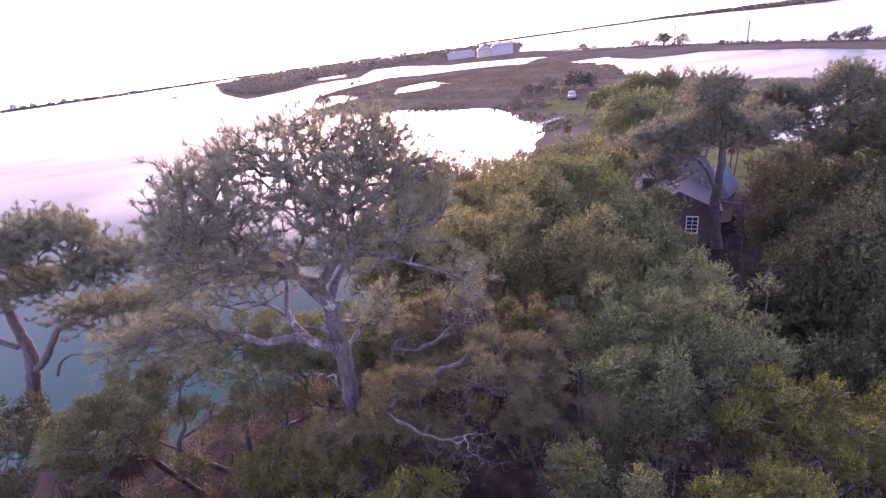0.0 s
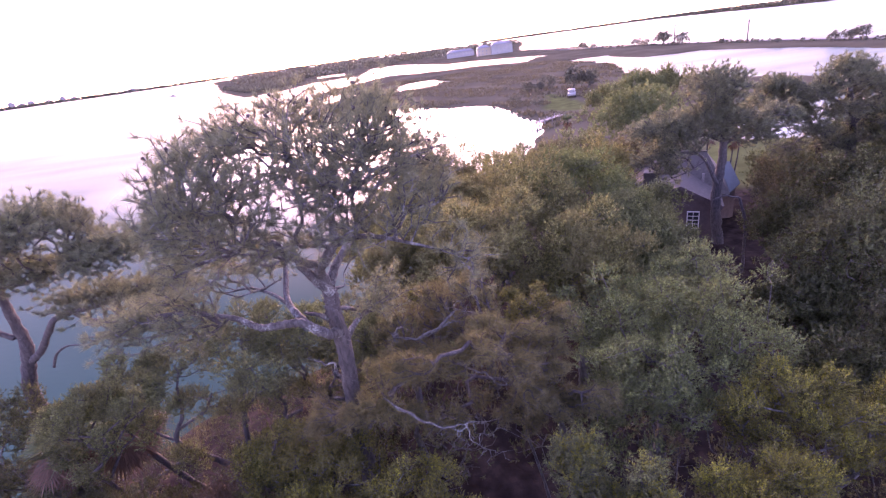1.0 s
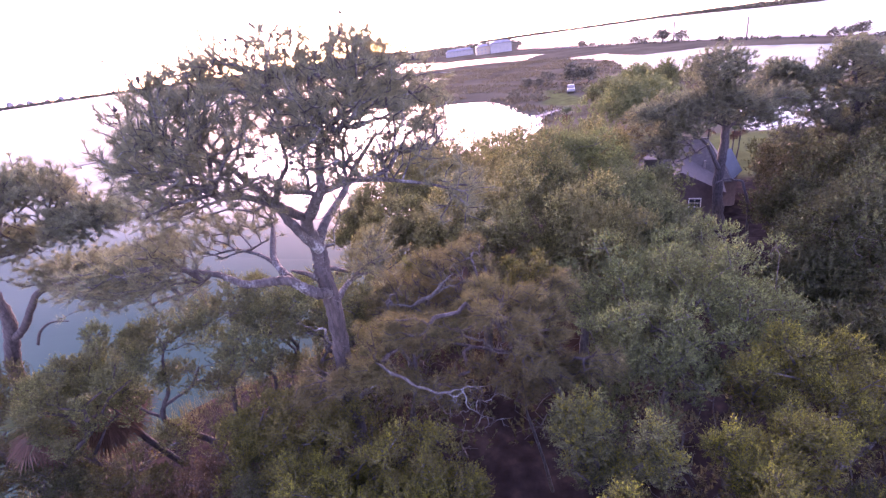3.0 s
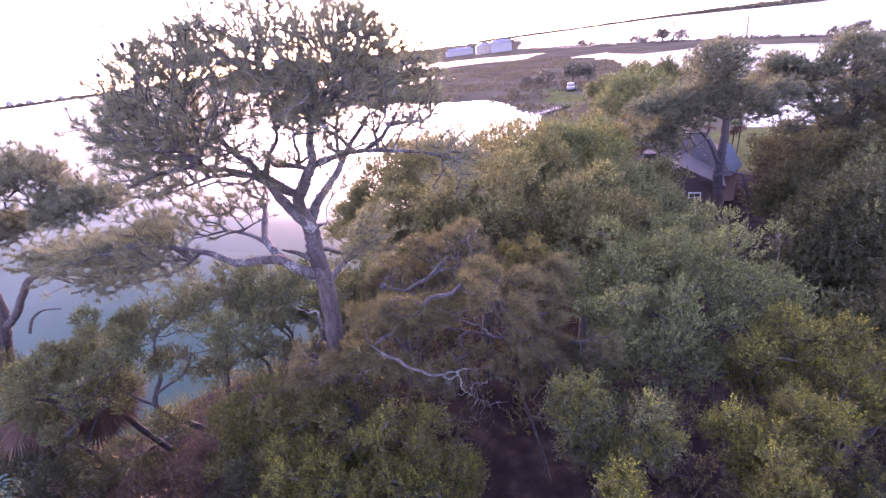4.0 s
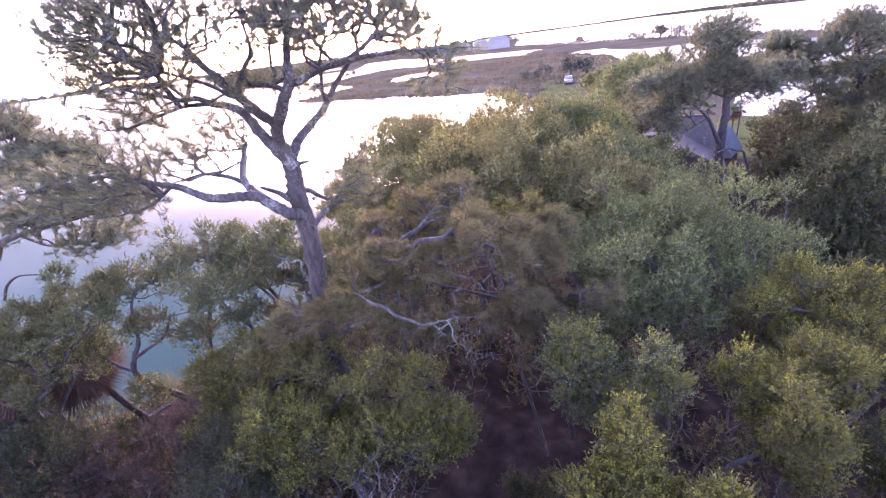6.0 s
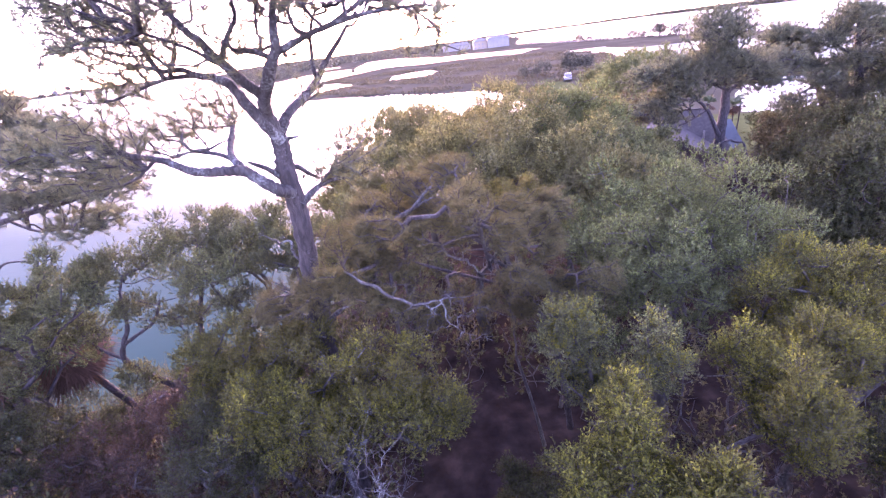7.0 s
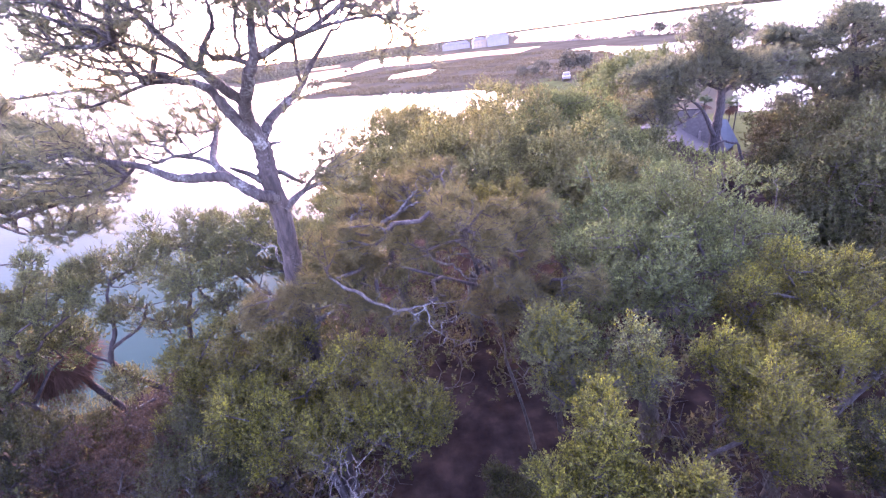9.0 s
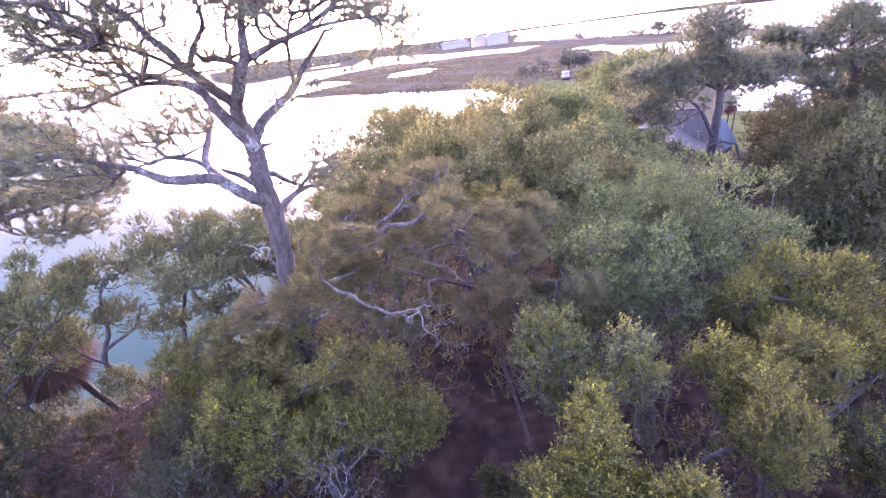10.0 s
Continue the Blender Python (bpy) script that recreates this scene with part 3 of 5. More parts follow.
# ---- the tall pine at the shore ----
TALL = [
    [(-3.6, 9.8, 0.9, 0.3), (-3.5, 9.7, 3.5, 0.24), (-3.41, 9.6, 6.94, 0.212), (-3.36, 9.45, 7.84, 0.205), (-3.19, 9.2, 9.38, 0.192), (-3.05, 9.0, 10.85, 0.18), (-3.08, 8.95, 11.55, 0.172), (-3.07, 9.0, 11.9, 0.162), (-3.06, 9.0, 12.3, 0.15)],
    [(-3.08, 9.0, 12.3, 0.14), (-3.11, 8.85, 12.67, 0.122), (-2.99, 8.55, 12.95, 0.11), (-2.78, 8.3, 13.19, 0.1), (-2.6, 8.1, 13.43, 0.09), (-2.44, 8.0, 13.63, 0.08), (-2.42, 8.1, 13.92, 0.068), (-2.4, 8.2, 14.18, 0.056), (-2.28, 8.3, 14.58, 0.04), (-2.3, 8.4, 14.99, 0.026)],
    [(-3.03, 8.95, 12.19, 0.12), (-3.2, 8.75, 12.61, 0.1), (-3.37, 8.7, 12.92, 0.092), (-3.58, 8.8, 13.23, 0.082), (-3.85, 8.9, 13.37, 0.066), (-4.14, 8.95, 13.44, 0.056), (-4.39, 8.95, 13.56, 0.048), (-4.64, 8.9, 13.57, 0.042), (-4.99, 8.9, 13.69, 0.035), (-5.42, 8.9, 13.81, 0.026), (-5.81, 8.8, 14.05, 0.016)],
    [(-4.14, 8.95, 13.44, 0.04), (-4.59, 8.9, 13.46, 0.034), (-4.96, 8.9, 13.39, 0.028), (-5.67, 8.9, 13.23, 0.02), (-6.12, 8.9, 13.23, 0.012)],
    [(-2.98, 8.5, 13.01, 0.088), (-3.08, 8.1, 13.29, 0.08), (-3.13, 7.85, 13.47, 0.074), (-3.27, 7.75, 13.68, 0.066), (-3.35, 7.65, 13.88, 0.058), (-3.45, 7.6, 14.0, 0.052), (-3.58, 7.6, 14.18, 0.046), (-3.68, 7.6, 14.34, 0.04), (-3.81, 7.5, 14.45, 0.03), (-3.97, 7.4, 14.67, 0.018)],
    [(-3.19, 7.8, 13.57, 0.054), (-3.11, 7.85, 13.77, 0.046), (-3.02, 7.95, 13.96, 0.038), (-2.89, 8.0, 14.17, 0.031), (-2.92, 8.05, 14.59, 0.024), (-2.87, 8.1, 14.98, 0.016)],
    [(-3.15, 7.8, 13.53, 0.044), (-3.22, 7.6, 13.6, 0.036), (-3.35, 7.4, 13.76, 0.028), (-3.57, 7.2, 13.91, 0.02), (-3.77, 7.0, 14.03, 0.012)],
    [(-2.53, 8.05, 13.53, 0.05), (-2.66, 8.0, 13.62, 0.045), (-2.83, 7.9, 13.68, 0.04), (-2.98, 7.82, 13.72, 0.034), (-3.05, 7.85, 13.86, 0.026)],
    [(-2.46, 8.0, 13.6, 0.056), (-2.11, 7.9, 13.7, 0.05), (-1.86, 7.8, 13.78, 0.045), (-1.38, 7.4, 13.85, 0.036), (-0.98, 7.0, 13.88, 0.028), (-0.51, 6.6, 13.88, 0.018), (-0.06, 6.2, 13.84, 0.01)],
    [(-2.59, 10.7, 13.05, 0.05), (-2.64, 10.8, 13.32, 0.046), (-2.6, 10.8, 13.6, 0.042), (-2.54, 10.7, 13.87, 0.037), (-2.35, 10.6, 14.25, 0.03), (-2.12, 10.5, 14.38, 0.022), (-1.96, 10.5, 14.88, 0.014)],
    [(-1.85, 7.8, 13.78, 0.032), (-1.99, 7.8, 13.86, 0.028), (-2.06, 7.8, 13.98, 0.025), (-2.05, 7.85, 14.21, 0.02), (-1.97, 7.9, 14.55, 0.013)],
    [(-3.04, 9.05, 12.31, 0.11), (-2.94, 9.4, 12.58, 0.09), (-2.81, 9.8, 12.73, 0.083), (-2.65, 10.4, 12.93, 0.076), (-2.57, 10.75, 13.08, 0.066), (-2.37, 10.9, 13.39, 0.055), (-2.05, 11.0, 13.74, 0.046), (-1.85, 11.05, 13.97, 0.038), (-1.7, 11.1, 14.01, 0.028), (-1.19, 11.2, 14.51, 0.016)],
    [(-3.03, 8.85, 11.25, 0.125), (-3.17, 8.55, 11.43, 0.11), (-3.35, 8.45, 11.62, 0.102), (-3.59, 8.4, 11.84, 0.094), (-3.86, 8.3, 11.91, 0.086), (-4.11, 8.2, 11.94, 0.078), (-4.3, 8.1, 12.01, 0.071), (-4.55, 8.15, 12.12, 0.063), (-4.8, 8.2, 12.23, 0.056), (-5.18, 8.2, 12.34, 0.047), (-5.53, 8.1, 12.48, 0.039), (-5.82, 8.0, 12.6, 0.03), (-6.14, 7.9, 12.64, 0.018)],
    [(-4.92, 8.2, 12.24, 0.032), (-5.15, 8.2, 12.09, 0.027), (-5.34, 8.2, 11.98, 0.022), (-5.67, 8.2, 11.89, 0.012)],
    [(-3.49, 8.45, 11.74, 0.085), (-3.76, 8.7, 11.88, 0.078), (-4.0, 9.0, 12.0, 0.07), (-4.15, 9.4, 12.15, 0.063), (-4.26, 9.9, 12.34, 0.056), (-4.35, 10.2, 12.45, 0.042)],
    [(-4.35, 10.2, 12.45, 0.02), (-4.31, 10.26, 12.51, 0.014), (-4.28, 10.3, 12.58, 0.007)],
    [(-3.99, 9.0, 11.95, 0.047), (-4.4, 9.4, 12.02, 0.042), (-4.84, 9.7, 12.05, 0.037), (-5.21, 9.9, 12.06, 0.03), (-5.68, 10.0, 11.98, 0.021), (-6.08, 10.1, 11.91, 0.012)],
    [(-4.84, 9.7, 12.05, 0.025), (-4.61, 9.8, 12.14, 0.021), (-4.39, 9.9, 12.21, 0.015)],
    [(-3.2, 8.9, 11.58, 0.06), (-3.33, 8.8, 11.75, 0.048), (-3.46, 8.7, 11.86, 0.04), (-3.57, 8.6, 11.96, 0.02)],
    [(-2.95, 8.85, 10.98, 0.088), (-2.89, 9.1, 11.04, 0.072), (-2.76, 9.5, 11.12, 0.057), (-2.51, 9.7, 11.2, 0.042), (-2.23, 9.8, 11.18, 0.026)],
    [(-3.03, 9.0, 11.7, 0.06), (-2.92, 9.2, 11.64, 0.052), (-2.85, 9.5, 11.44, 0.042), (-2.72, 9.7, 11.27, 0.028)],
    [(-2.68, 9.65, 11.17, 0.022), (-2.42, 9.8, 11.45, 0.016), (-2.26, 9.85, 11.76, 0.01), (-2.18, 9.9, 12.0, 0.006)],
    [(-2.74, 9.5, 11.13, 0.02), (-2.37, 9.4, 11.47, 0.013), (-1.99, 9.4, 11.67, 0.008)],
    [(-3.05, 9.0, 12.17, 0.07), (-2.89, 9.1, 12.2, 0.038), (-2.76, 9.15, 12.2, 0.014)],
]
pine("tall old shore pine with pale lichened limbs and open flat crown", (-3.6, 9.8), TALL,
     [(-2.9, 8.4, 14.1, 2.65, 2.6, 2.1), (-3.75, 7.9, 14.4, 1.65, 1.7, 1.55), (-1.6, 9.3, 14.3, 1.4, 2.2, 1.85), (-5.2, 8.7, 13.85, 1.0, 1.2, 0.6), (-5.5, 8.8, 13.2, 0.7, 0.7, 0.35),
      (-6.0, 8.0, 12.5, 0.75, 0.8, 0.45), (-6.7, 7.9, 12.4, 0.6, 0.7, 0.4), (-5.5, 8.2, 11.9, 0.5, 0.45, 0.25), (-5.95, 10.1, 12.3, 0.7, 0.55, 0.4), (-5.8, 10.1, 12.3, 0.75, 0.5, 0.4), (-4.7, 10.05, 12.6, 0.5, 0.4, 0.42), (-4.65, 10.05, 12.5, 0.45, 0.4, 0.5), (-2.25, 9.7, 11.4, 0.42, 0.35, 0.4), (-2.3, 9.75, 11.35, 0.42, 0.35, 0.3), (-5.9, 8.0, 12.35, 0.7, 0.7, 0.35), (-6.5, 8.0, 12.3, 0.6, 0.6, 0.35), (-2.45, 9.0, 13.0, 0.28, 0.3, 0.2), (-0.12, 6.6, 13.6, 0.28, 0.4, 0.32), (-0.1, 6.5, 13.55, 0.25, 0.35, 0.35), (-0.2, 6.6, 13.5, 0.25, 0.35, 0.4), (-3.6, 7.8, 13.7, 0.6, 0.6, 0.3), (-2.1, 9.8, 11.75, 0.42, 0.35, 0.4), (-2.3, 9.8, 11.35, 0.35, 0.3, 0.3), (-2.75, 8.5, 13.55, 0.4, 0.4, 0.25), (-3.0, 8.0, 13.7, 0.4, 0.4, 0.25)],
     5000, NEEDLE, seed=11, needle=0.175, count=33, width=0.0078, bunches=6, spread=0.18, cones=140, r_tip=0.0052, limb_bark=BARK_LICHEN, hollow=0.72, low=0.0, alpha=0.3)

# ---- other pines ----
pine("broad pine with dark needles leaning over the bay", (-16.8, 14.2),
     [[(-16.8, 14.2, 0.5, 0.32), (-16.6, 14.1, 4.4, 0.27), (-16.42, 14.0, 7.1, 0.25), (-15.8, 13.9, 8.4, 0.22), (-15.45, 13.8, 9.3, 0.18), (-15.2, 13.6, 10.6, 0.14), (-14.95, 13.5, 11.4, 0.11), (-14.1, 13.4, 12.3, 0.07), (-13.2, 13.3, 13.1, 0.03)],
      [(-15.9, 13.9, 8.3, 0.13), (-15.02, 13.7, 8.8, 0.12), (-14.27, 13.6, 9.6, 0.11), (-13.73, 13.5, 10.1, 0.1), (-13.0, 13.4, 10.3, 0.085), (-11.9, 13.3, 10.5, 0.07), (-10.6, 13.2, 10.7, 0.05), (-9.3, 13.1, 10.9, 0.025)],
      [(-14.95, 13.5, 11.4, 0.08), (-13.6, 13.3, 11.6, 0.065), (-12.0, 13.2, 12.0, 0.05), (-10.6, 13.1, 12.4, 0.03)],
      [(-13.0, 13.4, 10.3, 0.05), (-12.2, 13.3, 9.9, 0.04), (-11.2, 13.2, 9.9, 0.03), (-10.2, 13.2, 9.9, 0.018)],
      [(-15.5, 13.6, 9.5, 0.1), (-16.4, 13.5, 10.2, 0.08), (-17.4, 13.4, 11.2, 0.05)],
      [(-14.94, 13.8, 8.1, 0.05), (-14.6, 13.8, 8.6, 0.045), (-14.1, 13.8, 8.87, 0.035), (-13.5, 13.8, 8.85, 0.018)]],
     [(-12.7, 13.2, 13.0, 1.7, 1.5, 0.95), (-10.7, 13.0, 12.2, 1.2, 1.2, 0.7), (-13.4, 13.1, 11.8, 1.1, 1.1, 0.5), (-11.9, 13.1, 10.8, 1.2, 1.0, 0.4), (-9.6, 13.1, 10.9, 1.0, 0.9, 0.38), (-10.5, 13.2, 9.95, 1.1, 0.9, 0.32), (-16.8, 13.4, 11.2, 1.5, 1.3, 0.8), (-14.6, 13.2, 12.9, 1.2, 1.3, 0.7), (-9.0, 13.1, 11.4, 0.5, 0.5, 0.25)],
     5200, NEEDLE, seed=21, needle=0.19, count=36, width=0.0105, bunches=5, spread=0.2, cones=240, r_tip=0.0055, limb_bark=BARK_PINE, hollow=0.4, low=-0.15, alpha=0.3)
pine("young pine with drooping brownish needles beside the tall pine", (2.9, 12.6),
     [[(2.9, 12.6, 0.9, 0.12), (2.3, 12.0, 5, 0.09), (1.1, 11.2, 8.0, 0.065), (0.1, 10.6, 10.2, 0.03)],
      [(0.6, 10.9, 8.2, 0.05), (0.4, 9.8, 9.6, 0.035), (0.3, 8.7, 10.5, 0.015)],
      [(0.7, 10.9, 7.8, 0.05), (-0.6, 10.4, 8.6, 0.035), (-1.7, 10.2, 9.2, 0.015)]],
     lobes([(0.3, 9.2, 10.0, 1.0, 0.9, 0.9), (-0.5, 11.4, 10.2, 1.0, 0.8, 0.8), (-1.9, 11.3, 9.6, 0.9, 0.9, 0.7), (1.6, 10.3, 9.3, 1.0, 1.0, 0.7), (-0.7, 9.8, 9.4, 1.0, 0.8, 0.6), (1.6, 8.9, 8.6, 0.9, 0.9, 0.6), (-2.1, 9.7, 9.2, 0.8, 0.5, 0.5), (-1.6, 8.7, 8.7, 0.8, 0.4, 0.4), (0.4, 9.3, 8.3, 1.2, 0.8, 0.5), (-2.6, 8.25, 9.5, 0.6, 0.3, 0.4), (-3.7, 8.6, 8.9, 0.6, 0.4, 0.5), (-1.45, 8.45, 10.35, 0.5, 0.3, 0.26), (-1.95, 8.5, 10.3, 0.4, 0.3, 0.26)],
           6, np.random.default_rng(32), (0.3, 0.5), 0.85),
     4300, NEEDLE_BROWN, seed=31, needle=0.2, count=44, width=0.0062, droop=0.1, hollow=0.3, spread=0.1, bunches=5, low=-0.4)
pine("tall pine standing before the cabin", (17.6, 31.5),
     [[(17.9, 31.6, 0.9, 0.38), (17.35, 31.5, 4.3, 0.32), (17.43, 31.5, 6.6, 0.28), (17.5, 31.5, 7.9, 0.25), (17.2, 31.5, 10.9, 0.17), (16.8, 31.5, 13.0, 0.06)],
      [(17.4, 31.4, 5.6, 0.16), (17.0, 31.3, 6.1, 0.14), (16.25, 31.2, 7.5, 0.11), (15.2, 31.0, 8.4, 0.07), (14.0, 30.8, 9.2, 0.04)],
      [(16.25, 31.2, 7.5, 0.07), (14.9, 31.0, 6.9, 0.05), (13.6, 30.8, 6.6, 0.025)],
      [(17.4, 31.5, 8.2, 0.14), (18.4, 31.4, 9.0, 0.1), (19.6, 31.3, 9.4, 0.05)],
      [(17.4, 31.4, 8.6, 0.14), (15.6, 31.3, 9.4, 0.1), (13.0, 31.2, 9.9, 0.05)]],
     [(16.75, 31.5, 12.0, 1.9, 1.9, 1.2), (16.9, 31.3, 10.6, 1.5, 1.5, 0.8), (13.8, 31.2, 9.9, 2.0, 1.8, 0.9), (15.7, 31.2, 9.8, 1.8, 1.8, 0.9), (18.2, 31.3, 9.6, 1.9, 1.7, 0.9), (21.0, 32.0, 9.6, 1.5, 1.3, 0.7), (14.2, 31.0, 8.7, 1.6, 1.4, 0.6), (19.6, 31.3, 8.8, 1.2, 1.2, 0.6), (12.2, 31.2, 9.8, 1.0, 1.0, 0.6), (12.9, 31.0, 8.1, 1.4, 1.2, 0.7), (13.9, 30.9, 7.2, 0.9, 0.8, 0.5)],
     5200, NEEDLE, seed=41, needle=0.27, count=24, width=0.024, r_tip=0.01, spread=0.28, step=0.6, bunches=5, low=-0.6, cones=120)
pine("large dark pine beyond the cabin lawn", (28.2, 34.2),
     [[(28.6, 34.4, 0.9, 0.42), (28.1, 34.1, 5.2, 0.34), (27.7, 34.0, 7.6, 0.27), (27.2, 34.0, 9.6, 0.19), (26.8, 34.0, 11.9, 0.07)],
      [(27.9, 34.0, 6.2, 0.15), (26.5, 33.9, 6.8, 0.1), (25.0, 33.8, 7.8, 0.06), (23.4, 33.8, 7.0, 0.03)],
      [(27.6, 34.0, 7.9, 0.14), (28.8, 33.9, 9.2, 0.1), (29.4, 33.9, 10.3, 0.05)],
      [(27.3, 34.0, 9.2, 0.1), (25.9, 34.0, 10.0, 0.07), (25.0, 34.0, 10.9, 0.03)]],
     [(26.8, 34.0, 11.4, 1.7, 1.7, 1.1), (28.6, 34.0, 10.2, 1.8, 1.7, 1.0), (25.1, 34.0, 10.4, 1.1, 1.1, 0.7), (27.0, 33.8, 9.0, 1.8, 1.6, 0.7), (25.2, 33.8, 7.8, 1.3, 1.3, 0.6), (28.6, 33.8, 7.4, 1.8, 1.6, 0.8), (26.5, 33.8, 6.7, 1.4, 1.2, 0.6), (23.3, 33.8, 6.7, 1.0, 1.0, 0.5), (30.4, 34.0, 9.0, 1.6, 1.6, 1.0)],
     4200, NEEDLE, seed=51, needle=0.27, count=24, width=0.024, r_tip=0.01, spread=0.28, step=0.6, bunches=5, low=-0.5, cones=120)
pine("pine at the pond behind the cabin", (29.2, 37.6),
     [[(29.2, 37.6, 0.9, 0.3), (28.2, 37.2, 5, 0.22), (26.2, 36.6, 8.6, 0.14), (23.6, 36.0, 10.9, 0.05)],
      [(27.2, 36.9, 7.0, 0.09), (25.4, 36.4, 7.8, 0.06), (23.0, 36.1, 8.2, 0.03)]],
     [(23.4, 36.0, 10.7, 1.3, 1.3, 0.8), (24.4, 36.0, 9.8, 1.5, 1.4, 0.7), (22.4, 36.0, 9.6, 1.2, 1.2, 0.6), (25.1, 36.0, 8.7, 1.3, 1.3, 0.6)],
     2300, NEEDLE, seed=61, needle=0.27, count=24, width=0.024, r_tip=0.011, spread=0.26, step=0.7, bunches=5, low=-0.2)

# ---- oaks and shrubs round the camera ----
broadleaf("low spreading live oak with yellow-green leaves and grey lichened twigs", (-2.4, 7.0), [(-1.75, 6.85, 8.05, 1.0, 0.8, 0.9), (-2.9, 6.9, 7.6, 1.05, 0.8, 0.85), (-0.8, 6.6, 7.7, 0.65, 0.6, 0.75), (-3.9, 7.1, 7.7, 0.85, 0.7, 0.85)], OAK_YELLOW, 12500, 0.056, 26, 0.14, 101, BARK_LICHEN, shoot=1.25)
broadleaf("bright leaning young oak with yellow-green leaf tips", (1.9, 5.0), [(1.75, 4.9, 8.6, 0.42, 0.42, 0.8), (1.25, 4.65, 8.15, 0.4, 0.38, 0.55), (2.15, 4.85, 7.8, 0.5, 0.42, 0.6), (1.6, 4.7, 7.4, 0.6, 0.5, 0.5)], OAK_BRIGHT, 5600, 0.056, 10, 0.07, 102, BARK_OAK, loose=0.3, shoot=1.5, size=(0.18, 0.34))
broadleaf("young oak with bright leaf tips above a dark gap", (4.7, 6.6), [(4.35, 6.25, 8.35, 0.7, 0.6, 0.75), (5.4, 6.45, 8.25, 0.7, 0.6, 0.75), (4.05, 5.05, 8.55, 0.42, 0.4, 0.65), (4.7, 5.9, 7.6, 0.8, 0.6, 0.6)], OAK_BRIGHT, 7600, 0.056, 13, 0.07, 103, BARK_OAK, loose=0.25, shoot=1.5, size=(0.16, 0.32))
broadleaf("olive-green oak with upright leafy shoots", (2.0, 7.1), [(1.6, 7.15, 8.45, 0.6, 0.5, 0.8), (2.75, 6.4, 8.4, 0.34, 0.34, 0.75), (2.1, 6.9, 7.6, 0.7, 0.5, 0.6)], OAK, 5800, 0.056, 13, 0.08, 104, BARK_OAK, loose=0.25, shoot=1.5, size=(0.16, 0.32))
broadleaf("low oak shrub with yellowish shoots", (2.6, 4.4), [(2.5, 4.15, 8.3, 0.36, 0.32, 0.6)], OAK_BRIGHT, 1700, 0.056, 12, 0.05, 105, BARK_OAK, loose=0.25, shoot=1.5, size=(0.2, 0.36))
broadleaf("large rounded live oak with grey-green crown", (5.6, 12.0), [(5.6, 12.3, 7.75, 3.05, 2.4, 2.3), (3.9, 9.6, 8.0, 1.7, 1.5, 1.7)], OAK_GREY, 19000, 0.068, 54, 0.28, 106, size=(0.12, 0.26))
broadleaf("golden-green sapling among the brown pine boughs", (1.9, 11.9), [(1.5, 11.4, 9.7, 0.7, 0.6, 0.65), (-1.4, 12.6, 9.6, 0.6, 0.5, 0.5)], OAK_YELLOW, 1700, 0.062, 8, 0.05, 131, loose=0.3)
broadleaf("dense green oak beside the dark gap", (7.2, 8.8), [(6.9, 8.6, 7.5, 1.6, 1.2, 1.4), (9.0, 9.0, 6.7, 1.3, 1.1, 1.2)], OAK_YELLOW, 10000, 0.06, 27, 0.16, 107, shoot=1.3)
broadleaf("dark young oak in deep shade", (0.9, 7.2), [(0.9, 7.2, 4.4, 1.0, 0.9, 1.2)], OAK_SHADED, 3927, 0.054, 17, 0.1, 108)
broadleaf("shaded oak with olive leaves", (7.0, 5.8), [(6.9, 5.9, 6.4, 1.0, 0.9, 1.0)], OAK_SHADED, 3400, 0.054, 17, 0.1, 109, loose=0.2, shoot=1.4)
broadleaf("open twisted oak leaning over the water", (-7.9, 11.9), [(-7.4, 12.8, 9.3, 1.2, 0.9, 0.65), (-9.2, 12.0, 8.9, 1.1, 0.8, 0.65), (-6.3, 10.5, 9.0, 0.85, 0.7, 0.55), (-8.5, 11.0, 8.1, 0.8, 0.45, 0.55), (-10.1, 11.1, 7.5, 0.6, 0.45, 0.7), (-7.4, 11.2, 7.6, 0.6, 0.45, 0.6), (-9.3, 11.0, 6.0, 0.6, 0.4, 0.5), (-6.0, 11.3, 7.9, 0.7, 0.5, 0.5)], OAK, 9500, 0.054, 15, 0.16, 110, BARK_PINE, loose=0.5, size=(0.26, 0.5), limbs=(
    [(-7.9, 11.8, 4.0, 0.12), (-8.6, 11.5, 5.2, 0.1), (-9.4, 11.3, 6.1, 0.085), (-9.6, 11.2, 6.6, 0.075), (-9.3, 11.1, 7.2, 0.065), (-8.95, 11.0, 7.7, 0.055), (-8.75, 11.0, 8.7, 0.03)],
    [(-9.35, 11.1, 7.1, 0.055), (-8.9, 11.1, 7.35, 0.048), (-8.3, 11.1, 7.7, 0.04), (-7.9, 11.1, 8.3, 0.025)],
    [(-9.6, 11.2, 6.6, 0.05), (-10.2, 11.2, 7.1, 0.04), (-10.3, 11.1, 8.1, 0.025), (-9.6, 11.6, 8.8, 0.015)],
    [(-7.7, 11.9, 4.4, 0.11), (-6.9, 11.6, 5.6, 0.095), (-6.45, 11.5, 6.4, 0.085), (-6.1, 11.4, 6.9, 0.07), (-5.55, 11.3, 7.2, 0.045)],
    [(-6.35, 11.45, 6.6, 0.055), (-6.05, 11.4, 7.4, 0.045), (-6.4, 11.2, 8.2, 0.03), (-6.3, 10.8, 8.8, 0.018)],
    [(-8.0, 11.9, 4.6, 0.09), (-7.9, 12.2, 6.6, 0.07), (-7.5, 12.5, 8.2, 0.05), (-7.4, 12.7, 9.3, 0.025)]))
